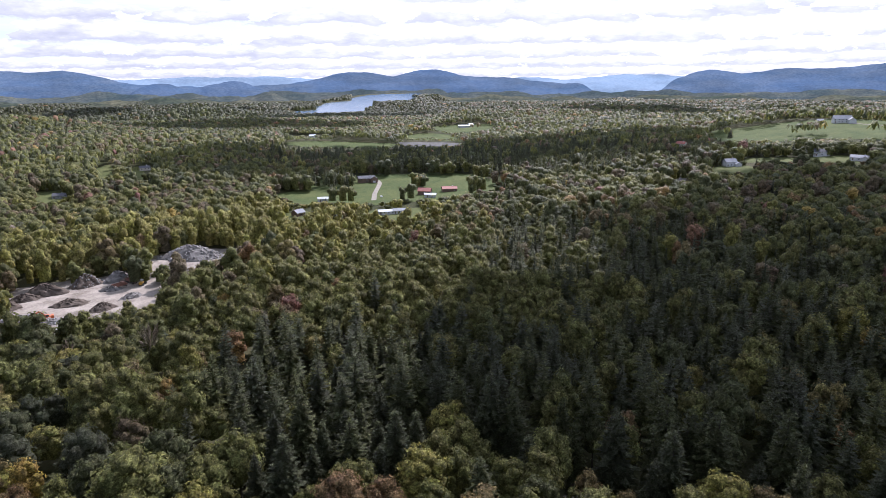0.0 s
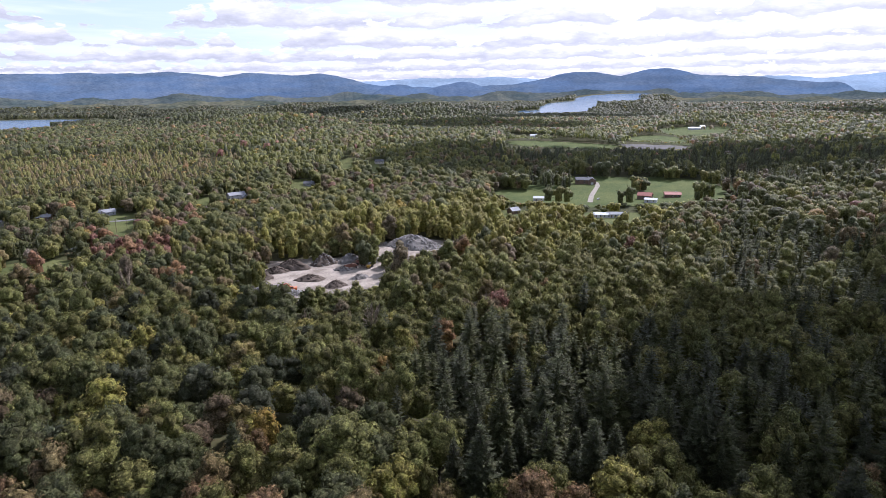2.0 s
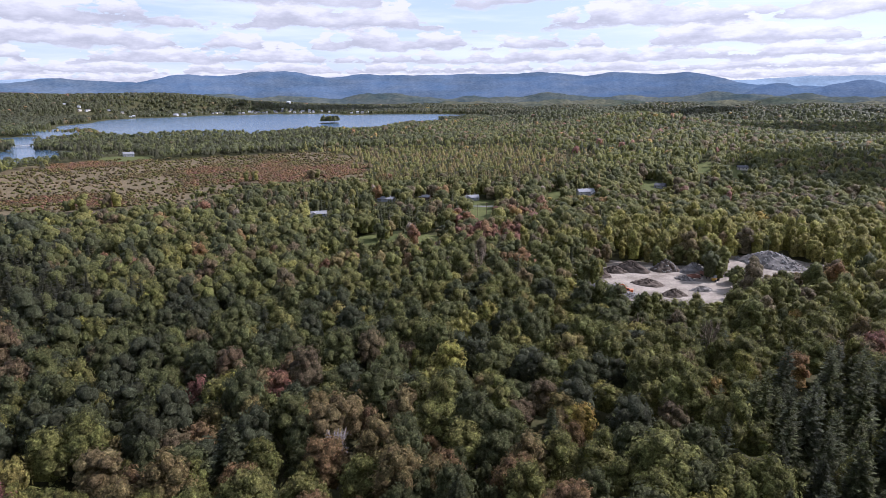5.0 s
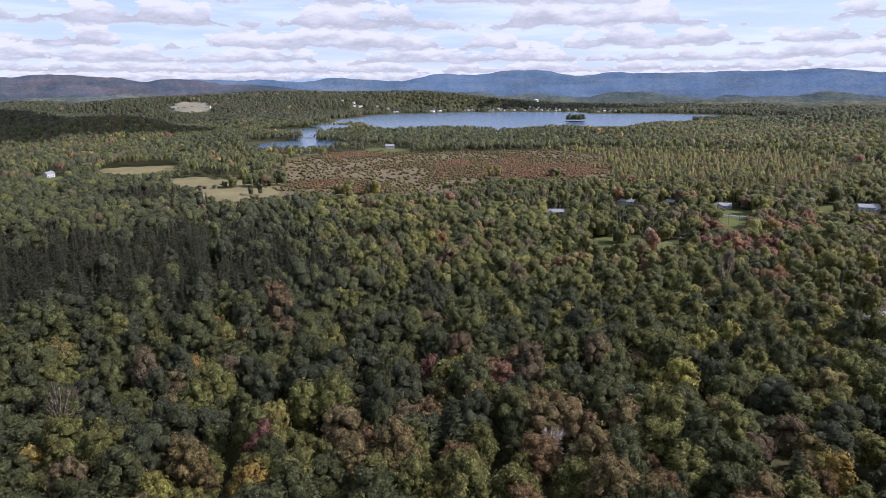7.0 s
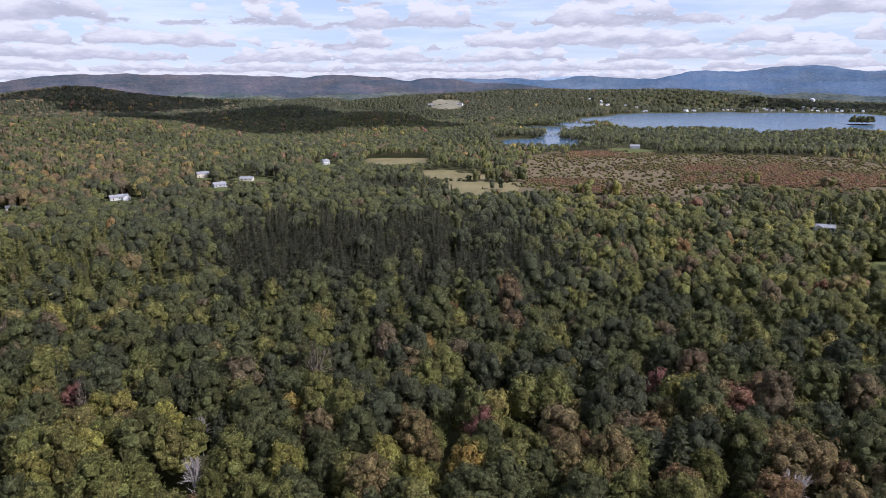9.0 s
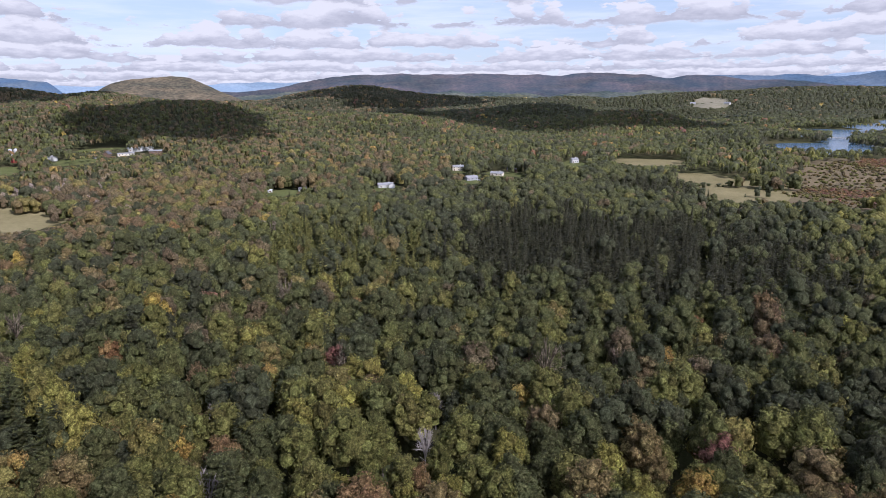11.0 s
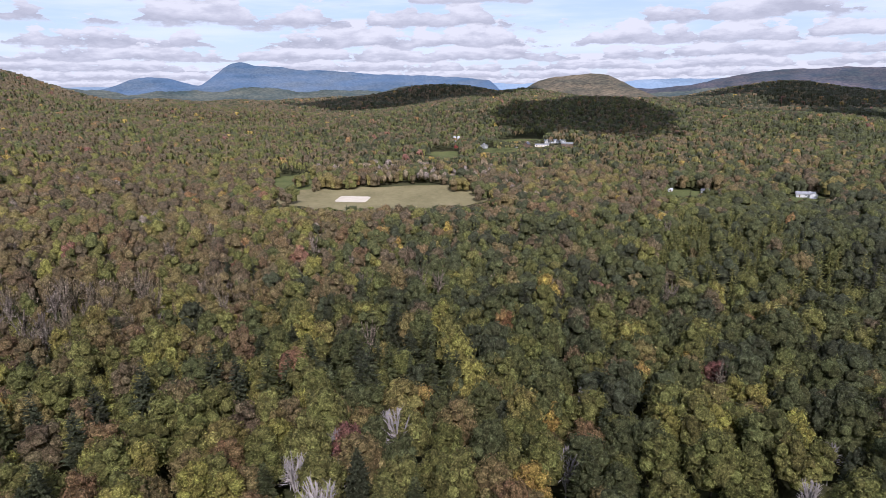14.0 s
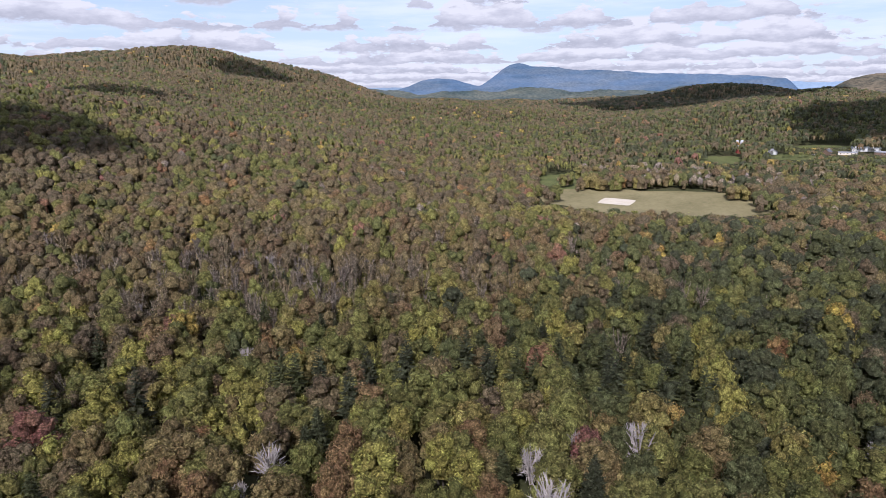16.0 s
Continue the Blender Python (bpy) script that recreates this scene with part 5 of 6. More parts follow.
def build_houses():
    h = house
    # the street beyond the gravel pit
    h("ranch_house", "grey-roofed ranch house with a garage wing", 47.4, 662, 13, 8, 2.9, 2.2, 12, GREY_WALL, SHINGLE_GREY, wing=(9, 7, 3.0, 2.3, -6, -4))
    h("ranch_house", "low house with a pale brown roof", 51.7, 668, 11, 8, 2.7, 1.8, -14, BROWN_WALL, SHINGLE_GREY)
    h("ranch_house", "long low house with a dark grey roof", 55.1, 662, 17, 8.5, 2.6, 2.0, -26, GREY_WALL, SHINGLE_GREY)
    h("cottage", "white cottage with a dark shingle roof", 61.2, 598, 14, 8, 2.7, 2.0, 6, WHITE, SHINGLE_GREY, wing=(8, 7, 2.6, 1.9, -5, -3))
    h("garage", "grey-roofed garage beside a drive", 49.7, 527, 9, 7, 2.6, 1.8, 15, CREAM, SHINGLE_GREY, category="garage", chimney=False, windows=2)
    h("farmhouse", "grey-roofed house with white walls among trees", 37.4, 690, 17, 9, 4.8, 2.4, 20, WHITE, SHINGLE_GREY, wing=(9, 7, 3.2, 2.0, 7, -5))
    h("cottage", "grey house beside a small lawn", 31.2, 748, 11, 8, 2.8, 2.2, -20, GREY_WALL, SHINGLE_DARK)
    h("cottage", "small dark-roofed house among tall trees", 25.0, 885, 12, 8, 2.8, 2.0, 12, CREAM, SHINGLE_DARK)
    # the farm on the meadow
    h("farmhouse", "dark brown house at the top of a meadow", 6.9, 735, 19, 9, 4.6, 2.6, 8, BROWN_WALL, SHINGLE_DARK, wing=(11, 8, 4.6, 2.4, 8, -3))
    h("shed", "small white metal-roofed shed", 10.8, 634, 10, 6, 2.8, 1.3, 4, WHITE, METAL_ROOF, category="shed", chimney=False, windows=2)
    h("cottage", "brown cottage with a pale roof", 13.0, 572, 9, 8, 3.0, 2.4, 40, BROWN_WALL, SHINGLE_GREY)
    h("long_shed", "long low building with a pale roof", 5.2, 559, 14, 7, 2.6, 1.2, 6, WHITE, METAL_ROOF, category="shed", chimney=False, windows=4)
    h("long_shed", "long low building with a grey roof", 3.9, 560, 14, 7, 2.7, 1.4, 8, WHITE, SHINGLE_GREY, category="shed", chimney=False, windows=4)
    h("barn", "red-roofed barn in a farmyard", 1.7, 645, 13, 8, 3.6, 2.6, -12, BROWN_WALL, SHINGLE_RED, category="barn", chimney=False)
    h("house", "low brown house with a reddish roof", -0.5, 655, 15, 8, 2.8, 2.0, 10, BROWN_WALL, SHINGLE_RED)
    h("shed", "white-roofed shed in a farmyard", 1.2, 628, 11, 6, 2.6, 1.2, -6, WHITE, METAL_ROOF, category="shed", chimney=False, windows=2)
    # hillside to the side
    h("house", "white gabled house with a grey roof", -24.0, 736, 12, 9, 4.4, 3.2, 30, WHITE, SHINGLE_GREY, wing=(8, 6, 2.8, 1.8, 6, -4))
    h("house", "dark-roofed house with white walls", -30.4, 790, 15, 8, 4.6, 2.4, 5, WHITE, SHINGLE_DARK)
    h("house", "white ranch house on a slope", -32.9, 765, 16, 8, 3.0, 2.2, -10, WHITE, SHINGLE_GREY, wing=(8, 6, 2.8, 1.8, 6, -4))
    h("house", "house with a red roof between trees", -20.2, 905, 12, 8, 3.2, 2.6, -30, CREAM, SHINGLE_RED)
    h("house", "small grey house among trees", -22.3, 770, 9, 8, 4.4, 2.6, 50, GREY_WALL, SHINGLE_DARK)
    h("farmhouse", "large white farmhouse on a hilltop meadow", -31.4, 1040, 22, 11, 5.4, 4.2, 14, WHITE, SHINGLE_GREY, windows=5, wing=(14, 9, 4.2, 3.0, 10, -6))
    h("shed", "small white outbuilding by the meadow", -30.0, 1050, 8, 6, 2.8, 1.6, 0, WHITE, SHINGLE_GREY, category="shed", chimney=False, windows=2)
    h("barn", "white farm buildings with metal roofs", -1.8, 1540, 26, 10, 3.6, 2.0, 6, WHITE, METAL_ROOF, category="barn", chimney=False, windows=6)
    h("barn", "white dome-roofed barn among fields", -2.4, 1555, 12, 9, 4.5, 3, 40, WHITE, METAL_ROOF, category="barn", chimney=False)
    h("shed", "white shed in a green field", 11.4, 1240, 12, 8, 3.4, 2.2, 10, WHITE, METAL_ROOF, category="shed", chimney=False)
    h("shed", "small white metal shed in the woods", -11.9, 1640, 18, 10, 4, 2.2, 10, WHITE, METAL_ROOF, category="shed", chimney=False)
    # the road beyond the pine stand
    h("ranch_house", "white ranch house with a pale roof", 119.6, 722, 17, 8, 3.0, 1.9, 10, WHITE, SHINGLE_GREY, wing=(9, 7, 3.0, 1.9, 6, -4))
    h("house", "grey-roofed house on a lawn", 111.9, 756, 14, 8, 3.0, 2.1, 24, GREY_WALL, SHINGLE_GREY)
    h("house", "cream two-storey house beside trees", 113.1, 826, 14, 8, 4.6, 2.0, 6, CREAM, SHINGLE_GREY)
    h("house", "pale house with a grey roof", 109.6, 792, 15, 8, 2.9, 1.9, -16, CREAM, SHINGLE_GREY)
    h("house", "small brown house under trees", 108.3, 832, 13, 8, 3.0, 2.2, 12, BROWN_WALL, SHINGLE_DARK)
    h("house", "small white house by the road", 102.9, 945, 10, 8, 4.4, 2.4, 30, WHITE, SHINGLE_GREY)
    h("house", "grey bungalow by the road", 105.2, 905, 14, 8, 2.9, 1.9, 0, GREY_WALL, SHINGLE_GREY)
    h("shed", "white shed beside a lawn", 126.9, 719, 8, 6, 2.8, 1.6, 10, WHITE, SHINGLE_DARK, category="shed", chimney=False, windows=2)
    h("shed", "small white shed on a lawn", 129.7, 724, 5, 4, 2.2, 1.0, 30, WHITE, METAL_ROOF, category="shed", chimney=False, windows=1)
    h("shed", "white house among trees", 103.6, 830, 9, 7, 3.0, 2.0, 10, WHITE, SHINGLE_GREY, category="house", windows=2)
    # the farm under the shaded hill
    h("barn", "red barn with a pale red roof", 147.9, 1066, 14, 10, 4.0, 3.6, 20, RED_WALL, SHINGLE_RED, category="barn", chimney=False)
    h("house", "white farmhouse with a grey roof", 145.9, 1056, 11, 8, 4.4, 2.6, -10, WHITE, SHINGLE_GREY, wing=(9, 7, 3.4, 2.4, 8, -4))
    h("house", "dark gabled house at the farm", 141.9, 1042, 9, 8, 4.2, 3.4, 60, BROWN_WALL, SHINGLE_DARK)
    h("barn", "long white metal-roofed barn", 139.5, 1078, 34, 12, 3.6, 1.8, 10, WHITE, METAL_ROOF, category="barn", chimney=False, windows=8)
    h("shed", "low open farm sheds with pale roofs", 140.6, 1044, 22, 8, 2.6, 1.0, 6, CREAM, SHINGLE_GREY, category="shed", chimney=False, windows=5)
    h("shed", "low farm shed with a brown roof", 138.4, 1050, 18, 8, 3.0, 1.4, -8, BROWN_WALL, SHINGLE_GREY, category="shed", chimney=False, windows=4)
    for a in (147.9, 148.25):
        silo("silo", a, 1084)
    h("barn", "far farm buildings at a tan field", 165.5, 2360, 30, 14, 5, 3.4, 8, WHITE, METAL_ROOF, category="barn", chimney=False, windows=5)
    h("house", "house on a hilltop field", 93.6, 2780, 22, 12, 5, 3.6, 8, WHITE, SHINGLE_GREY)
    h("house", "white house at the field's corner", 91.0, 2590, 20, 12, 5, 3.6, -20, WHITE, SHINGLE_GREY)
    h("cottage", "grey lakeside house on a lawn", 76.0, 1165, 16, 9, 4.4, 2.6, 8, GREY_WALL, SHINGLE_GREY)
    g = np.random.default_rng(7)
    for a, r in VILLAGE:          # the village along the lake's far shore
        h("lakeside_house", "pale lakeside house under trees", a, r, g.uniform(9, 13), 8, g.choice([3.0, 5.2]), 2.6, g.uniform(-40, 40),
          (WHITE, WHITE, CREAM, GREY_WALL)[int(g.integers(0, 4))], (SHINGLE_GREY, METAL_ROOF, SHINGLE_DARK)[int(g.integers(0, 3))], windows=2, chimney=False, group="houses along the lake shore")



def silo(name, az, r):
    x, y = plan(az, r)
    top = tagged(new(name), "tall white concrete silo with a dome", "silo", group="farm silos")
    top.matrix_basis = pose(x, y, float(ground_z(x, y)))
    bm = bmesh.new()
    bmesh.ops.create_cone(bm, cap_ends=True, segments=20, radius1=2.6, radius2=2.6, depth=15, matrix=Matrix.Translation((0, 0, 6.5)))
    for k in range(5):
        bmesh.ops.create_cone(bm, cap_ends=False, segments=20, radius1=2.68, radius2=2.68, depth=0.18, matrix=Matrix.Translation((0, 0, 2.5 + 2.4 * k)))
    part("shaft", bm, CONCRETE, top)
    bm = bmesh.new()
    bmesh.ops.create_uvsphere(bm, u_segments=20, v_segments=10, radius=2.62, matrix=Matrix.Translation((0, 0, 14.0)))
    part("dome", bm, METAL_ROOF, top)


def water_tower():
    az, r = 63.2, 3700
    x, y = plan(az, r)
    top = tagged(new("water_tower"), "white domed water tower above far woods", "water tower")
    top.matrix_basis = pose(x, y, float(ground_z(x, y)))
    bm = bmesh.new()
    bmesh.ops.create_cone(bm, cap_ends=True, segments=24, radius1=12, radius2=12, depth=17, matrix=Matrix.Translation((0, 0, 8)))
    part("tank", bm, WHITE, top)
    bm = bmesh.new()
    bmesh.ops.create_uvsphere(bm, u_segments=24, v_segments=12, radius=12.2, matrix=Matrix.Translation((0, 0, 16.5)) @ Matrix.Diagonal((1, 1, 0.55, 1)))
    part("dome", bm, METAL_ROOF, top)


def causeway_bridge():
    x, y = plan(82.9, 1506)
    top = tagged(new("bridge"), "low concrete road bridge over a narrow of the lake", "bridge")
    top.matrix_basis = pose(x, y, LAKE_Z, 0, 0, 82.9)
    part("deck", boxed((-32, -4, 2.6, 32, 4, 3.5)), CONCRETE, top)
    for s in (-1, 1):
        part("railing", boxed((-32, s * 3.8 - 0.12, 4.3, 32, s * 3.8 + 0.12, 4.5), *[(i * 4 - 0.1, s * 3.8 - 0.1, 3.5, i * 4 + 0.1, s * 3.8 + 0.1, 4.3) for i in range(-8, 9)]), STEEL, top)
    for i in (-18, -6, 6, 18):
        part("pier", boxed((i - 0.8, -3.4, -4, i + 0.8, 3.4, 2.6)), CONCRETE, top)


build_houses()
water_tower()
causeway_bridge()


# ---- the gravel pit ----
DIRT_DARK = surface_material("dark_earth", (0.055, 0.043, 0.034), (0.13, 0.105, 0.085), 3.0, fine=6.0, bump=0.8)
DIRT_PALE = surface_material("crushed_stone", (0.10, 0.092, 0.085), (0.21, 0.195, 0.18), 3.0, fine=6.0, bump=0.9)
RUBBLE = surface_material("broken_concrete", (0.17, 0.16, 0.15), (0.36, 0.345, 0.32), 1.6, bump=0.5)


def heap(label, az, r, a, b, h, turn, mat, seed, rocks=0):
    """A tipped heap: slumped cone with gullies, and broken blocks on it where it is rubble."""
    g = np.random.default_rng(seed)
    h = 1.45 * h
    x, y = plan(az, r)
    top = tagged(new("rubble_heap" if rocks else "earth_heap"), label, "heap", group="heaps in the pit")
    top.matrix_basis = pose(x, y, float(ground_z(x, y)) + 0.2, 0, 0, az + turn)
    n, m = 40, 12
    th = np.linspace(0, 6.2832, n, endpoint=False)
    ph = g.uniform(0, 6.28, 8)
    edge = 1 + 0.12 * np.sin(2 * th + ph[0]) + 0.08 * np.sin(3 * th + ph[1]) + 0.05 * np.sin(7 * th + ph[2])

    def high(u, t):
        return h * (1 - u ** 1.25) * (1 + 0.16 * np.sin(3 * t + ph[3]) * u + 0.10 * np.sin(8 * t + ph[4]) * u) + 0.25 * np.sin(11 * t + 9 * u + ph[5]) * (1 - u)
    v, f = [[0, 0, h]], [[0, 1 + i, 1 + (i + 1) % n] for i in range(n)]
    for k in range(1, m + 1):
        u = k / m
        z = high(u, th) if k < m else -0.5 + 0 * th
        rough = g.normal(0, 0.16 + 0.02 * h, (n, 3)) * (1 if k < m else 0)
        v += (np.stack([a * edge * u * np.cos(th), b * edge * u * np.sin(th), z], 1) + rough).tolist()
    for k in range(m - 1):
        for i in range(n):
            p, q, s, t = 1 + k * n + i, 1 + (k + 1) * n + i, 1 + (k + 1) * n + (i + 1) % n, 1 + k * n + (i + 1) % n
            f += [[p, q, s], [p, s, t]]
    part("mound", mesh_from("mound", v, f, [mat], smooth=True), None, top)
    if rocks:
        shapes = []
        for k in range(4):
            q = ICO0[0] * g.uniform(0.6, 1.2, (12, 3))
            shapes.append(mesh_from("block", q, ICO0[1], [RUBBLE]))
        for i in range(rocks):
            u, t = math.sqrt(g.random()) * 0.97, g.uniform(0, 6.28)
            s = g.uniform(0.35, 1.0)
            e = float(np.interp(t, th, edge))
            part("block", shapes[i % 4], None, top, at=pose(a * e * u * math.cos(t), b * e * u * math.sin(t), float(high(np.array(u), np.array(t))) + 0.1, g.uniform(0, 360), g.uniform(0, 360), 0) @ Matrix.Diagonal((s, s, s * 0.7, 1)))


heap("dark earth heap at the pit's edge", 36.0, 386, 9, 6, 3.8, 20, DIRT_DARK, 1)
heap("dark brown earth heap", 33.2, 404, 11, 7, 4.6, -15, DIRT_DARK, 2)
heap("rough heap of dark stone and roots", 30.3, 411, 9, 7, 4.8, 10, DIRT_DARK, 3, rocks=60)
heap("grey crushed stone heap", 28.0, 414, 10, 6, 4.0, 30, DIRT_PALE, 4)
heap("low weedy earth heap", 31.6, 374, 11, 5, 2.4, -10, DIRT_DARK, 5)
heap("heap of broken concrete and stone", 35.4, 352, 15, 9, 3.4, 15, DIRT_PALE, 6, rocks=120)
heap("long grey heap of broken stone", 22.2, 452, 22, 13, 6.0, -6, DIRT_PALE, 7, rocks=160)
heap("small pale gravel heap", 28.6, 392, 6, 4, 1.8, 0, DIRT_PALE, 8)
heap("small dark earth heap", 29.4, 356, 8, 5, 2.6, 15, DIRT_DARK, 9)
heap("spread of broken stone at the pit's rim", 33.6, 346, 12, 6, 1.8, -10, DIRT_PALE, 10, rocks=90)
heap("dark heap of earth and roots", 26.6, 412, 9, 6, 3.6, 20, DIRT_DARK, 11, rocks=30)
heap("low brown earth heap", 34.6, 398, 8, 5, 2.8, 0, DIRT_DARK, 12)
heap("low weedy gravel heap", 27.2, 372, 8, 4, 1.6, 35, DIRT_PALE, 13)
heap("grey heap of stone beside the haul road", 20.6, 446, 9, 7, 3.2, 10, DIRT_PALE, 14, rocks=60)


def cylinder(bm, r, length, m, seg=16):
    bmesh.ops.create_cone(bm, cap_ends=True, segments=seg, radius1=r, radius2=r, depth=length, matrix=m)
    return bm


def arm(bm, p, q, w, t):
    """A tapered box beam from p to q."""
    p, q = Vector(p), Vector(q)
    d = (q - p).normalized()
    side = Vector((0, 1, 0)) * w
    up = d.cross(side).normalized()
    v = []
    for e, k in ((p, 1.0), (q, 0.65)):
        for a, b in ((1, 1), (-1, 1), (-1, -1), (1, -1)):
            v.append(bm.verts.new(e + side * a * k * 0.5 + up * b * t * k * 0.5))
    for f in ((0, 1, 2, 3), (7, 6, 5, 4), (0, 4, 5, 1), (1, 5, 6, 2), (2, 6, 7, 3), (3, 7, 4, 0)):
        bm.faces.new([v[i] for i in f])
    return bm


def excavator(az, r, turn):
    x, y = plan(az, r)
    top = tagged(new("excavator"), "orange tracked excavator with a bent boom", "excavator")
    top.matrix_basis = pose(x, y, float(ground_z(x, y)) + 0.4, 0, 0, az + turn)
    for s in (-1, 1):
        bm = boxed((-1.7, s * 1.25 - 0.3, 0.0, 1.7, s * 1.25 + 0.3, 0.85))
        for e in (-1.7, 1.7):
            cylinder(bm, 0.42, 0.6, Matrix.Translation((e, s * 1.25, 0.43)) @ Matrix.Rotation(math.pi / 2, 4, "X"))
        part("track", bm, RUBBER, top)
    part("house_body", boxed((-2.3, -1.4, 1.0, 0.9, 1.4, 2.0), (-2.3, -1.4, 2.0, -1.1, 1.4, 2.4)), ORANGE, top)
    cab = part("cab", boxed((-0.4, 0.35, 2.0, 1.2, 1.4, 3.1)), ORANGE, top)
    part("cab_window", boxed((1.15, 0.45, 2.2, 1.24, 1.3, 3.0), (-0.2, 1.34, 2.2, 1.0, 1.44, 3.0)), GLASS, cab)
    boom = part("boom", arm(arm(bmesh.new(), (0.8, -0.3, 1.6), (3.2, -0.3, 4.6), 0.5, 0.8), (3.1, -0.3, 4.55), (5.4, -0.3, 4.2), 0.45, 0.65), ORANGE, top)
    part("stick", arm(bmesh.new(), (5.3, -0.3, 4.4), (6.0, -0.3, 1.6), 0.35, 0.55), ORANGE, boom)
    part("bucket", boxed((5.5, -0.8, 0.5, 6.5, 0.2, 1.6)), STEEL, top)


def dump_truck(az, r, turn):
    x, y = plan(az, r)
    top = tagged(new("dump_truck"), "rusty brown dump truck in the pit", "truck")
    top.matrix_basis = pose(x, y, float(ground_z(x, y)) + 0.4, 0, 0, az + turn)
    part("chassis", boxed((-4, -0.5, 0.8, 3.6, 0.5, 1.1)), STEEL, top)
    part("tipper_bed", boxed((-4.2, -1.25, 1.15, 1.2, 1.25, 1.35), (-4.2, -1.25, 1.35, 1.2, -1.13, 2.7), (-4.2, 1.13, 1.35, 1.2, 1.25, 2.7), (1.08, -1.25, 1.35, 1.2, 1.25, 3.0), (-4.2, -1.25, 1.35, -4.08, 1.25, 2.5)), TRUCK_BODY, top)
    cab = part("cab", boxed((1.4, -1.2, 1.1, 3.0, 1.2, 2.8), (3.0, -1.0, 1.1, 4.2, 1.0, 1.9)), TRUCK_BODY, top)
    part("windscreen", boxed((2.96, -1.05, 1.95, 3.05, 1.05, 2.7)), GLASS, cab)
    for cx in (-3.0, -1.7, 3.2):
        for s in (-1, 1):
            part("wheel", cylinder(bmesh.new(), 0.52, 0.34, Matrix.Translation((cx, s * 1.1, 0.52)) @ Matrix.Rotation(math.pi / 2, 4, "X")), RUBBER, top)


def wheel_loader(az, r, turn):
    x, y = plan(az, r)
    top = tagged(new("wheel_loader"), "white and yellow wheel loader in the pit", "loader")
    top.matrix_basis = pose(x, y, float(ground_z(x, y)) + 0.4, 0, 0, az + turn)
    part("body", boxed((-3.2, -0.9, 0.9, -0.4, 0.9, 2.1), (-0.4, -0.7, 0.8, 1.8, 0.7, 1.5)), YELLOW, top)
    cab = part("cab", boxed((-0.7, -0.75, 1.5, 0.7, 0.75, 3.2)), WHITE, top)
    part("cab_window", boxed((0.66, -0.65, 1.9, 0.74, 0.65, 3.0), (-0.5, -0.79, 1.9, 0.5, -0.71, 3.0), (-0.5, 0.71, 1.9, 0.5, 0.79, 3.0)), GLASS, cab)
    for s in (-1, 1):
        part("lift_arm", arm(bmesh.new(), (0.9, s * 0.55, 1.7), (3.0, s * 0.55, 0.7), 0.22, 0.4), YELLOW, top)
    part("bucket", boxed((2.8, -1.35, 0.15, 3.9, 1.35, 0.3), (2.8, -1.35, 0.3, 2.95, 1.35, 1.3)), STEEL, top)
    for cx in (-1.9, 1.3):
        for s in (-1, 1):
            part("wheel", cylinder(bmesh.new(), 0.75, 0.55, Matrix.Translation((cx, s * 1.05, 0.75)) @ Matrix.Rotation(math.pi / 2, 4, "X")), RUBBER, top)


excavator(33.2, 352, 178)
dump_truck(27.9, 395, 30)
dump_truck(27.0, 402, -60)
wheel_loader(26.2, 395, 70)


def utility_pole(az, r, turn):
    x, y = plan(az, r)
    top = tagged(new("utility_pole"), "weathered wooden utility pole beside the lane", "utility pole", group="poles along the lane")
    top.matrix_basis = pose(x, y, float(ground_z(x, y)), 0, 0, az + turn)
    part("pole", cylinder(bmesh.new(), 0.16, 12, Matrix.Translation((0, 0, 5.6)), 8), BROWN_WALL, top)
    part("crossarm", boxed((-1.2, -0.07, 10.6, 1.2, 0.07, 10.8)), BROWN_WALL, top)
    for dx in (-1.1, 0.0, 1.1):
        part("insulator", cylinder(bmesh.new(), 0.06, 0.25, Matrix.Translation((dx, 0, 10.92)), 8), CONCRETE, top)


for pole_az, pole_r in ((46.9, 585), (46.1, 592), (47.8, 640), (44.8, 640)):
    utility_pole(pole_az, pole_r, 20)


def parked_car(az, r, turn, colour, label):
    x, y = plan(az, r)
    top = tagged(new("car"), label, "car")
    top.matrix_basis = pose(x, y, float(ground_z(x, y)) + 0.4, 0, 0, az + turn)
    bm = bmesh.new()
    side = [(-2.2, 0.35), (2.2, 0.35), (2.25, 0.8), (1.3, 0.95), (0.7, 1.45), (-1.1, 1.5), (-1.9, 1.0), (-2.25, 0.9)]
    lo, hi = [bm.verts.new((px, -0.88, pz)) for px, pz in side], [bm.verts.new((px, 0.88, pz)) for px, pz in side]
    bm.faces.new(lo)
    bm.faces.new(hi[::-1])
    for i in range(len(side)):
        j = (i + 1) % len(side)
        bm.faces.new((lo[i], hi[i], hi[j], lo[j]))
    part("body", bm, colour, top)
    for s in (-1, 1):
        part("side_window", boxed((-1.0, s * 0.89 - 0.02, 1.0, 0.75, s * 0.89 + 0.02, 1.36)), GLASS, top)
        for cx in (-1.4, 1.4):
            part("wheel", cylinder(bmesh.new(), 0.33, 0.24, Matrix.Translation((cx, s * 0.8, 0.33)) @ Matrix.Rotation(math.pi / 2, 4, "X")), RUBBER, top)


parked_car(50.3, 522, 30, WHITE, "white car parked beside a garage")
parked_car(47.9, 652, 80, GREY_WALL, "grey car on a house drive")
parked_car(1.0, 638, 10, RED_WALL, "red car in a farmyard")
parked_car(5.6, 640, 70, WHITE, "white car on a gravel drive")
parked_car(119.0, 712, 15, GREY_WALL, "grey car beside a white house")
parked_car(111.2, 750, 40, WHITE, "white car parked on a lawn")
parked_car(142.8, 1036, 0, WHITE, "white car at the farm")


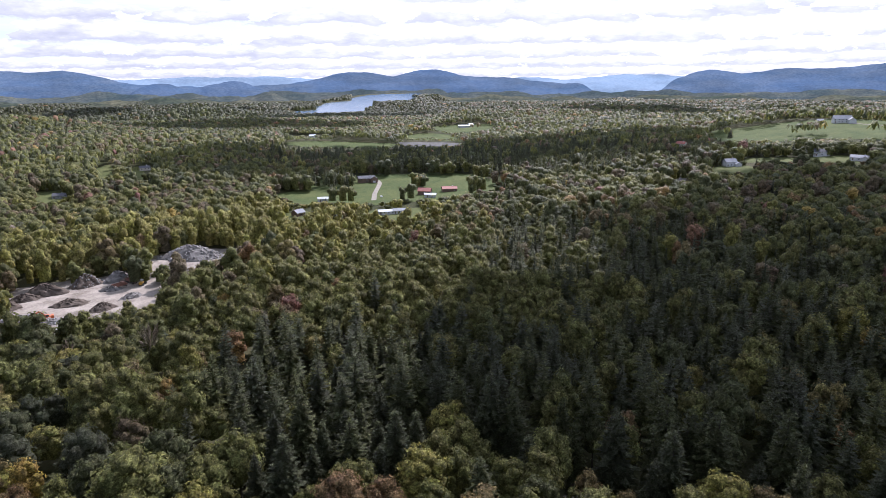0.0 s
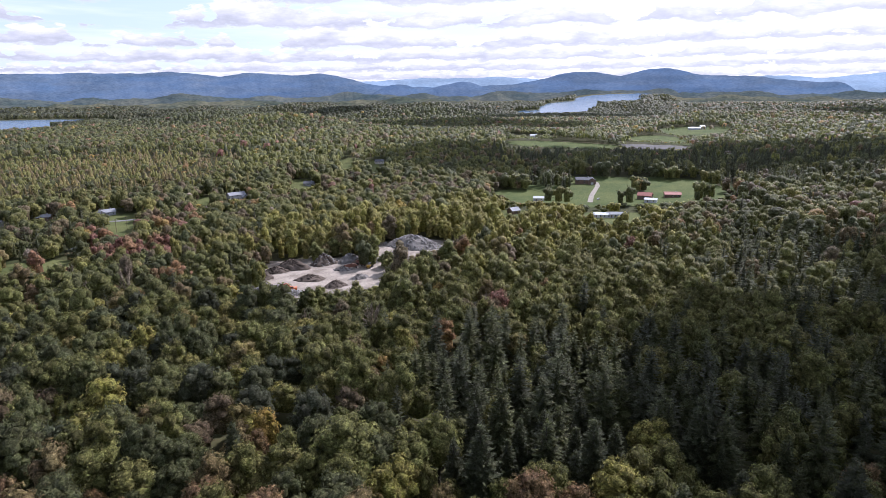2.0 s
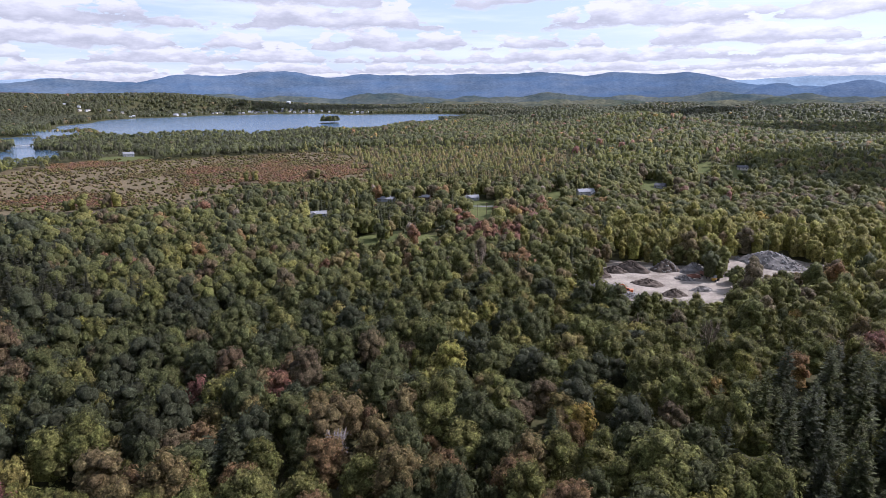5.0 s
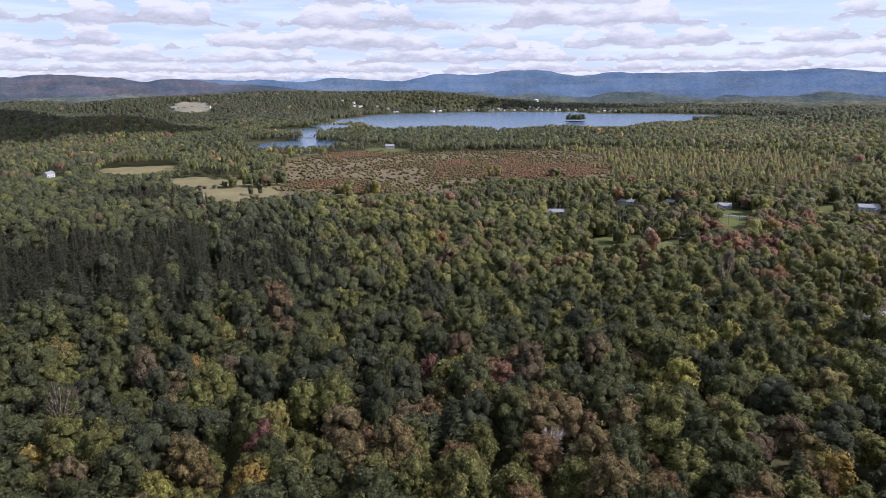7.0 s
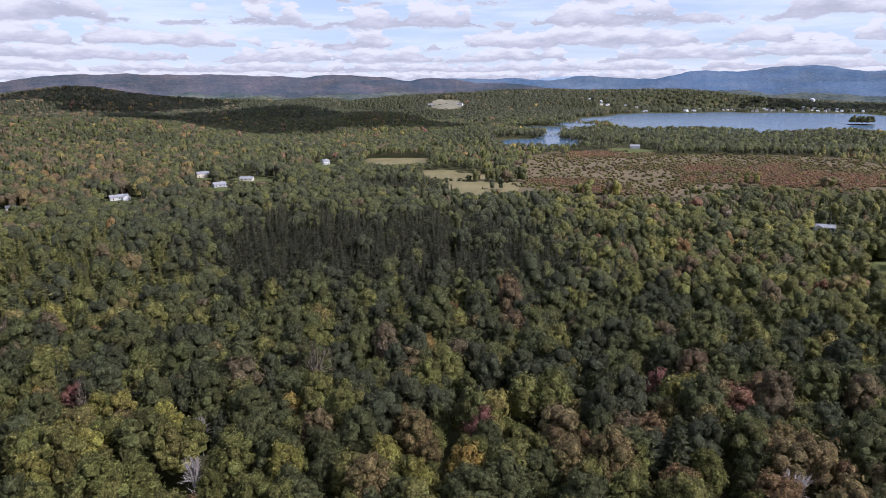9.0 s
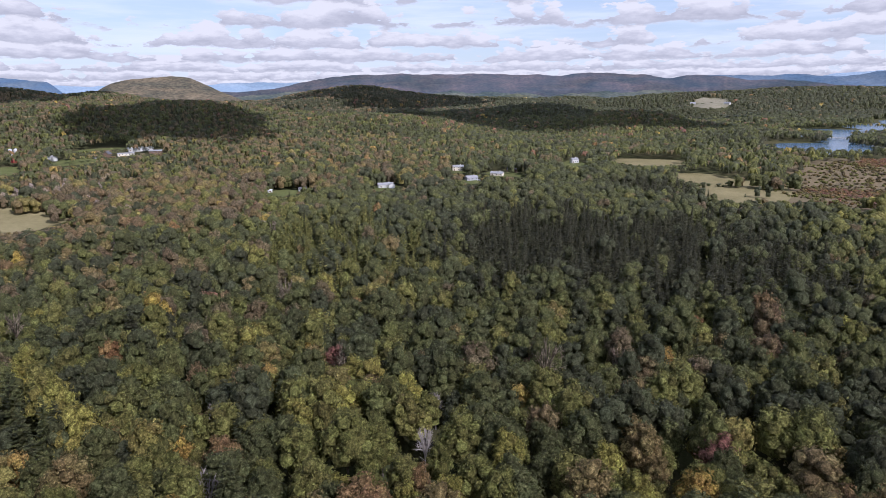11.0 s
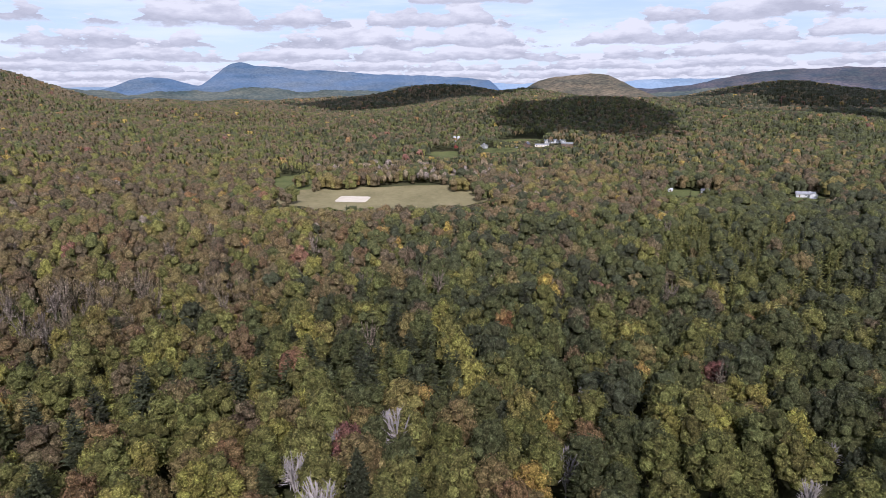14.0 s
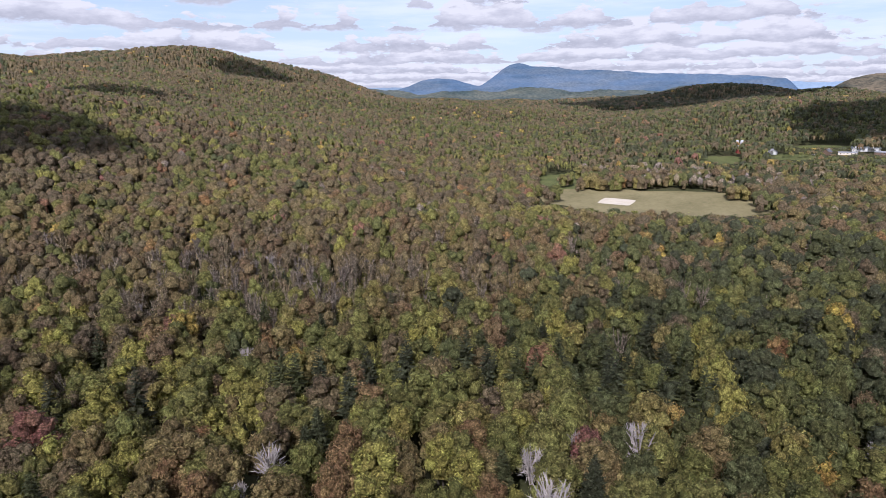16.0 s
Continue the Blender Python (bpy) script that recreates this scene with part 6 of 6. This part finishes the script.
# ---- the cumulus overhead, whose shade lies on the land ----
def cloud_material():
    m, t, bsdf, L = material("cloud_white")
    bsdf.inputs["Base Color"].default_value = (0.85, 0.86, 0.88, 1)
    bsdf.inputs["Roughness"].default_value = 1.0
    bsdf.inputs["Specular IOR Level"].default_value = 0.0
    return m


CLOUD = cloud_material()


def cumulus(az, r, hr, ht, seed, turn=0.0, base=1150.0, fill=1.0):
    """A fair-weather cloud at its height above the place that lies in its shade: heaped lobes over a flat base, ragged at the rim."""
    g = np.random.default_rng(seed)
    cx, cy = plan(az, r)
    high = base - float(ground_z(cx, cy))
    cx, cy = cx + sun_from.x / sun_from.z * high, cy + sun_from.y / sun_from.z * high
    a = radians(az + turn)
    n = int(70 * fill)
    parts = []
    for i in range(n):
        u, th = math.sqrt((i + 0.5) / n), i * 2.39996
        u *= 1 + (0.2 * math.sin(3 * th + seed) + 0.14 * math.sin(5 * th + 2 * seed)) * u
        rad, tan = u * hr * math.cos(th), u * ht * math.sin(th)
        size = min(hr, ht) * (0.34 - 0.22 * u) * g.uniform(0.8, 1.2) + 6
        v = ICO1[0] * g.uniform(0.85, 1.15, (len(ICO1[0]), 1)) * np.array([size, size, size * 0.8])
        v[:, 2] = np.maximum(v[:, 2], -size * 0.25)
        v = v + np.array([cx - rad * math.sin(a) + tan * math.cos(a), cy + rad * math.cos(a) + tan * math.sin(a), base + (1 - u) * size * 0.6])
        parts.append((v, ICO1[1], ICO1[0]))
    v, f, _ = joined(parts)
    tagged(new("cloud", mesh_from("cloud", v, f, [CLOUD], smooth=True)), "white fair-weather cumulus cloud with a flat base", "cloud", group="fair-weather clouds")


cumulus(-25, 225, 135, 92, 1, fill=1.7)
cumulus(-30, 430, 110, 130, 2)
cumulus(-4, 900, 130, 260, 3, fill=1.3)
cumulus(-13, 860, 130, 170, 20, fill=1.5)
cumulus(106, 1950, 260, 520, 4, fill=1.6)
cumulus(118, 2750, 340, 440, 5, fill=1.4)
cumulus(150.5, 2330, 420, 420, 6, fill=1.8)
cumulus(136.6, 1330, 270, 165, 7, fill=1.5)
cumulus(207, 720, 90, 90, 8)
cumulus(203, 1500, 60, 260, 9)
cumulus(188.3, 2080, 150, 100, 10)
cumulus(20, 1500, 130, 420, 11, fill=1.4)
cumulus(60, 3500, 200, 500, 12)
cumulus(-15, 2000, 160, 480, 13, fill=1.4)
cumulus(30, 2750, 200, 620, 14, fill=1.4)
cumulus(9, 2050, 130, 260, 15)
cumulus(99, 1680, 120, 330, 16, fill=1.4)
cumulus(114, 1800, 290, 560, 19, fill=1.8)
cumulus(14, 860, 110, 170, 18, fill=1.2)
cumulus(-33, 640, 90, 120, 17)
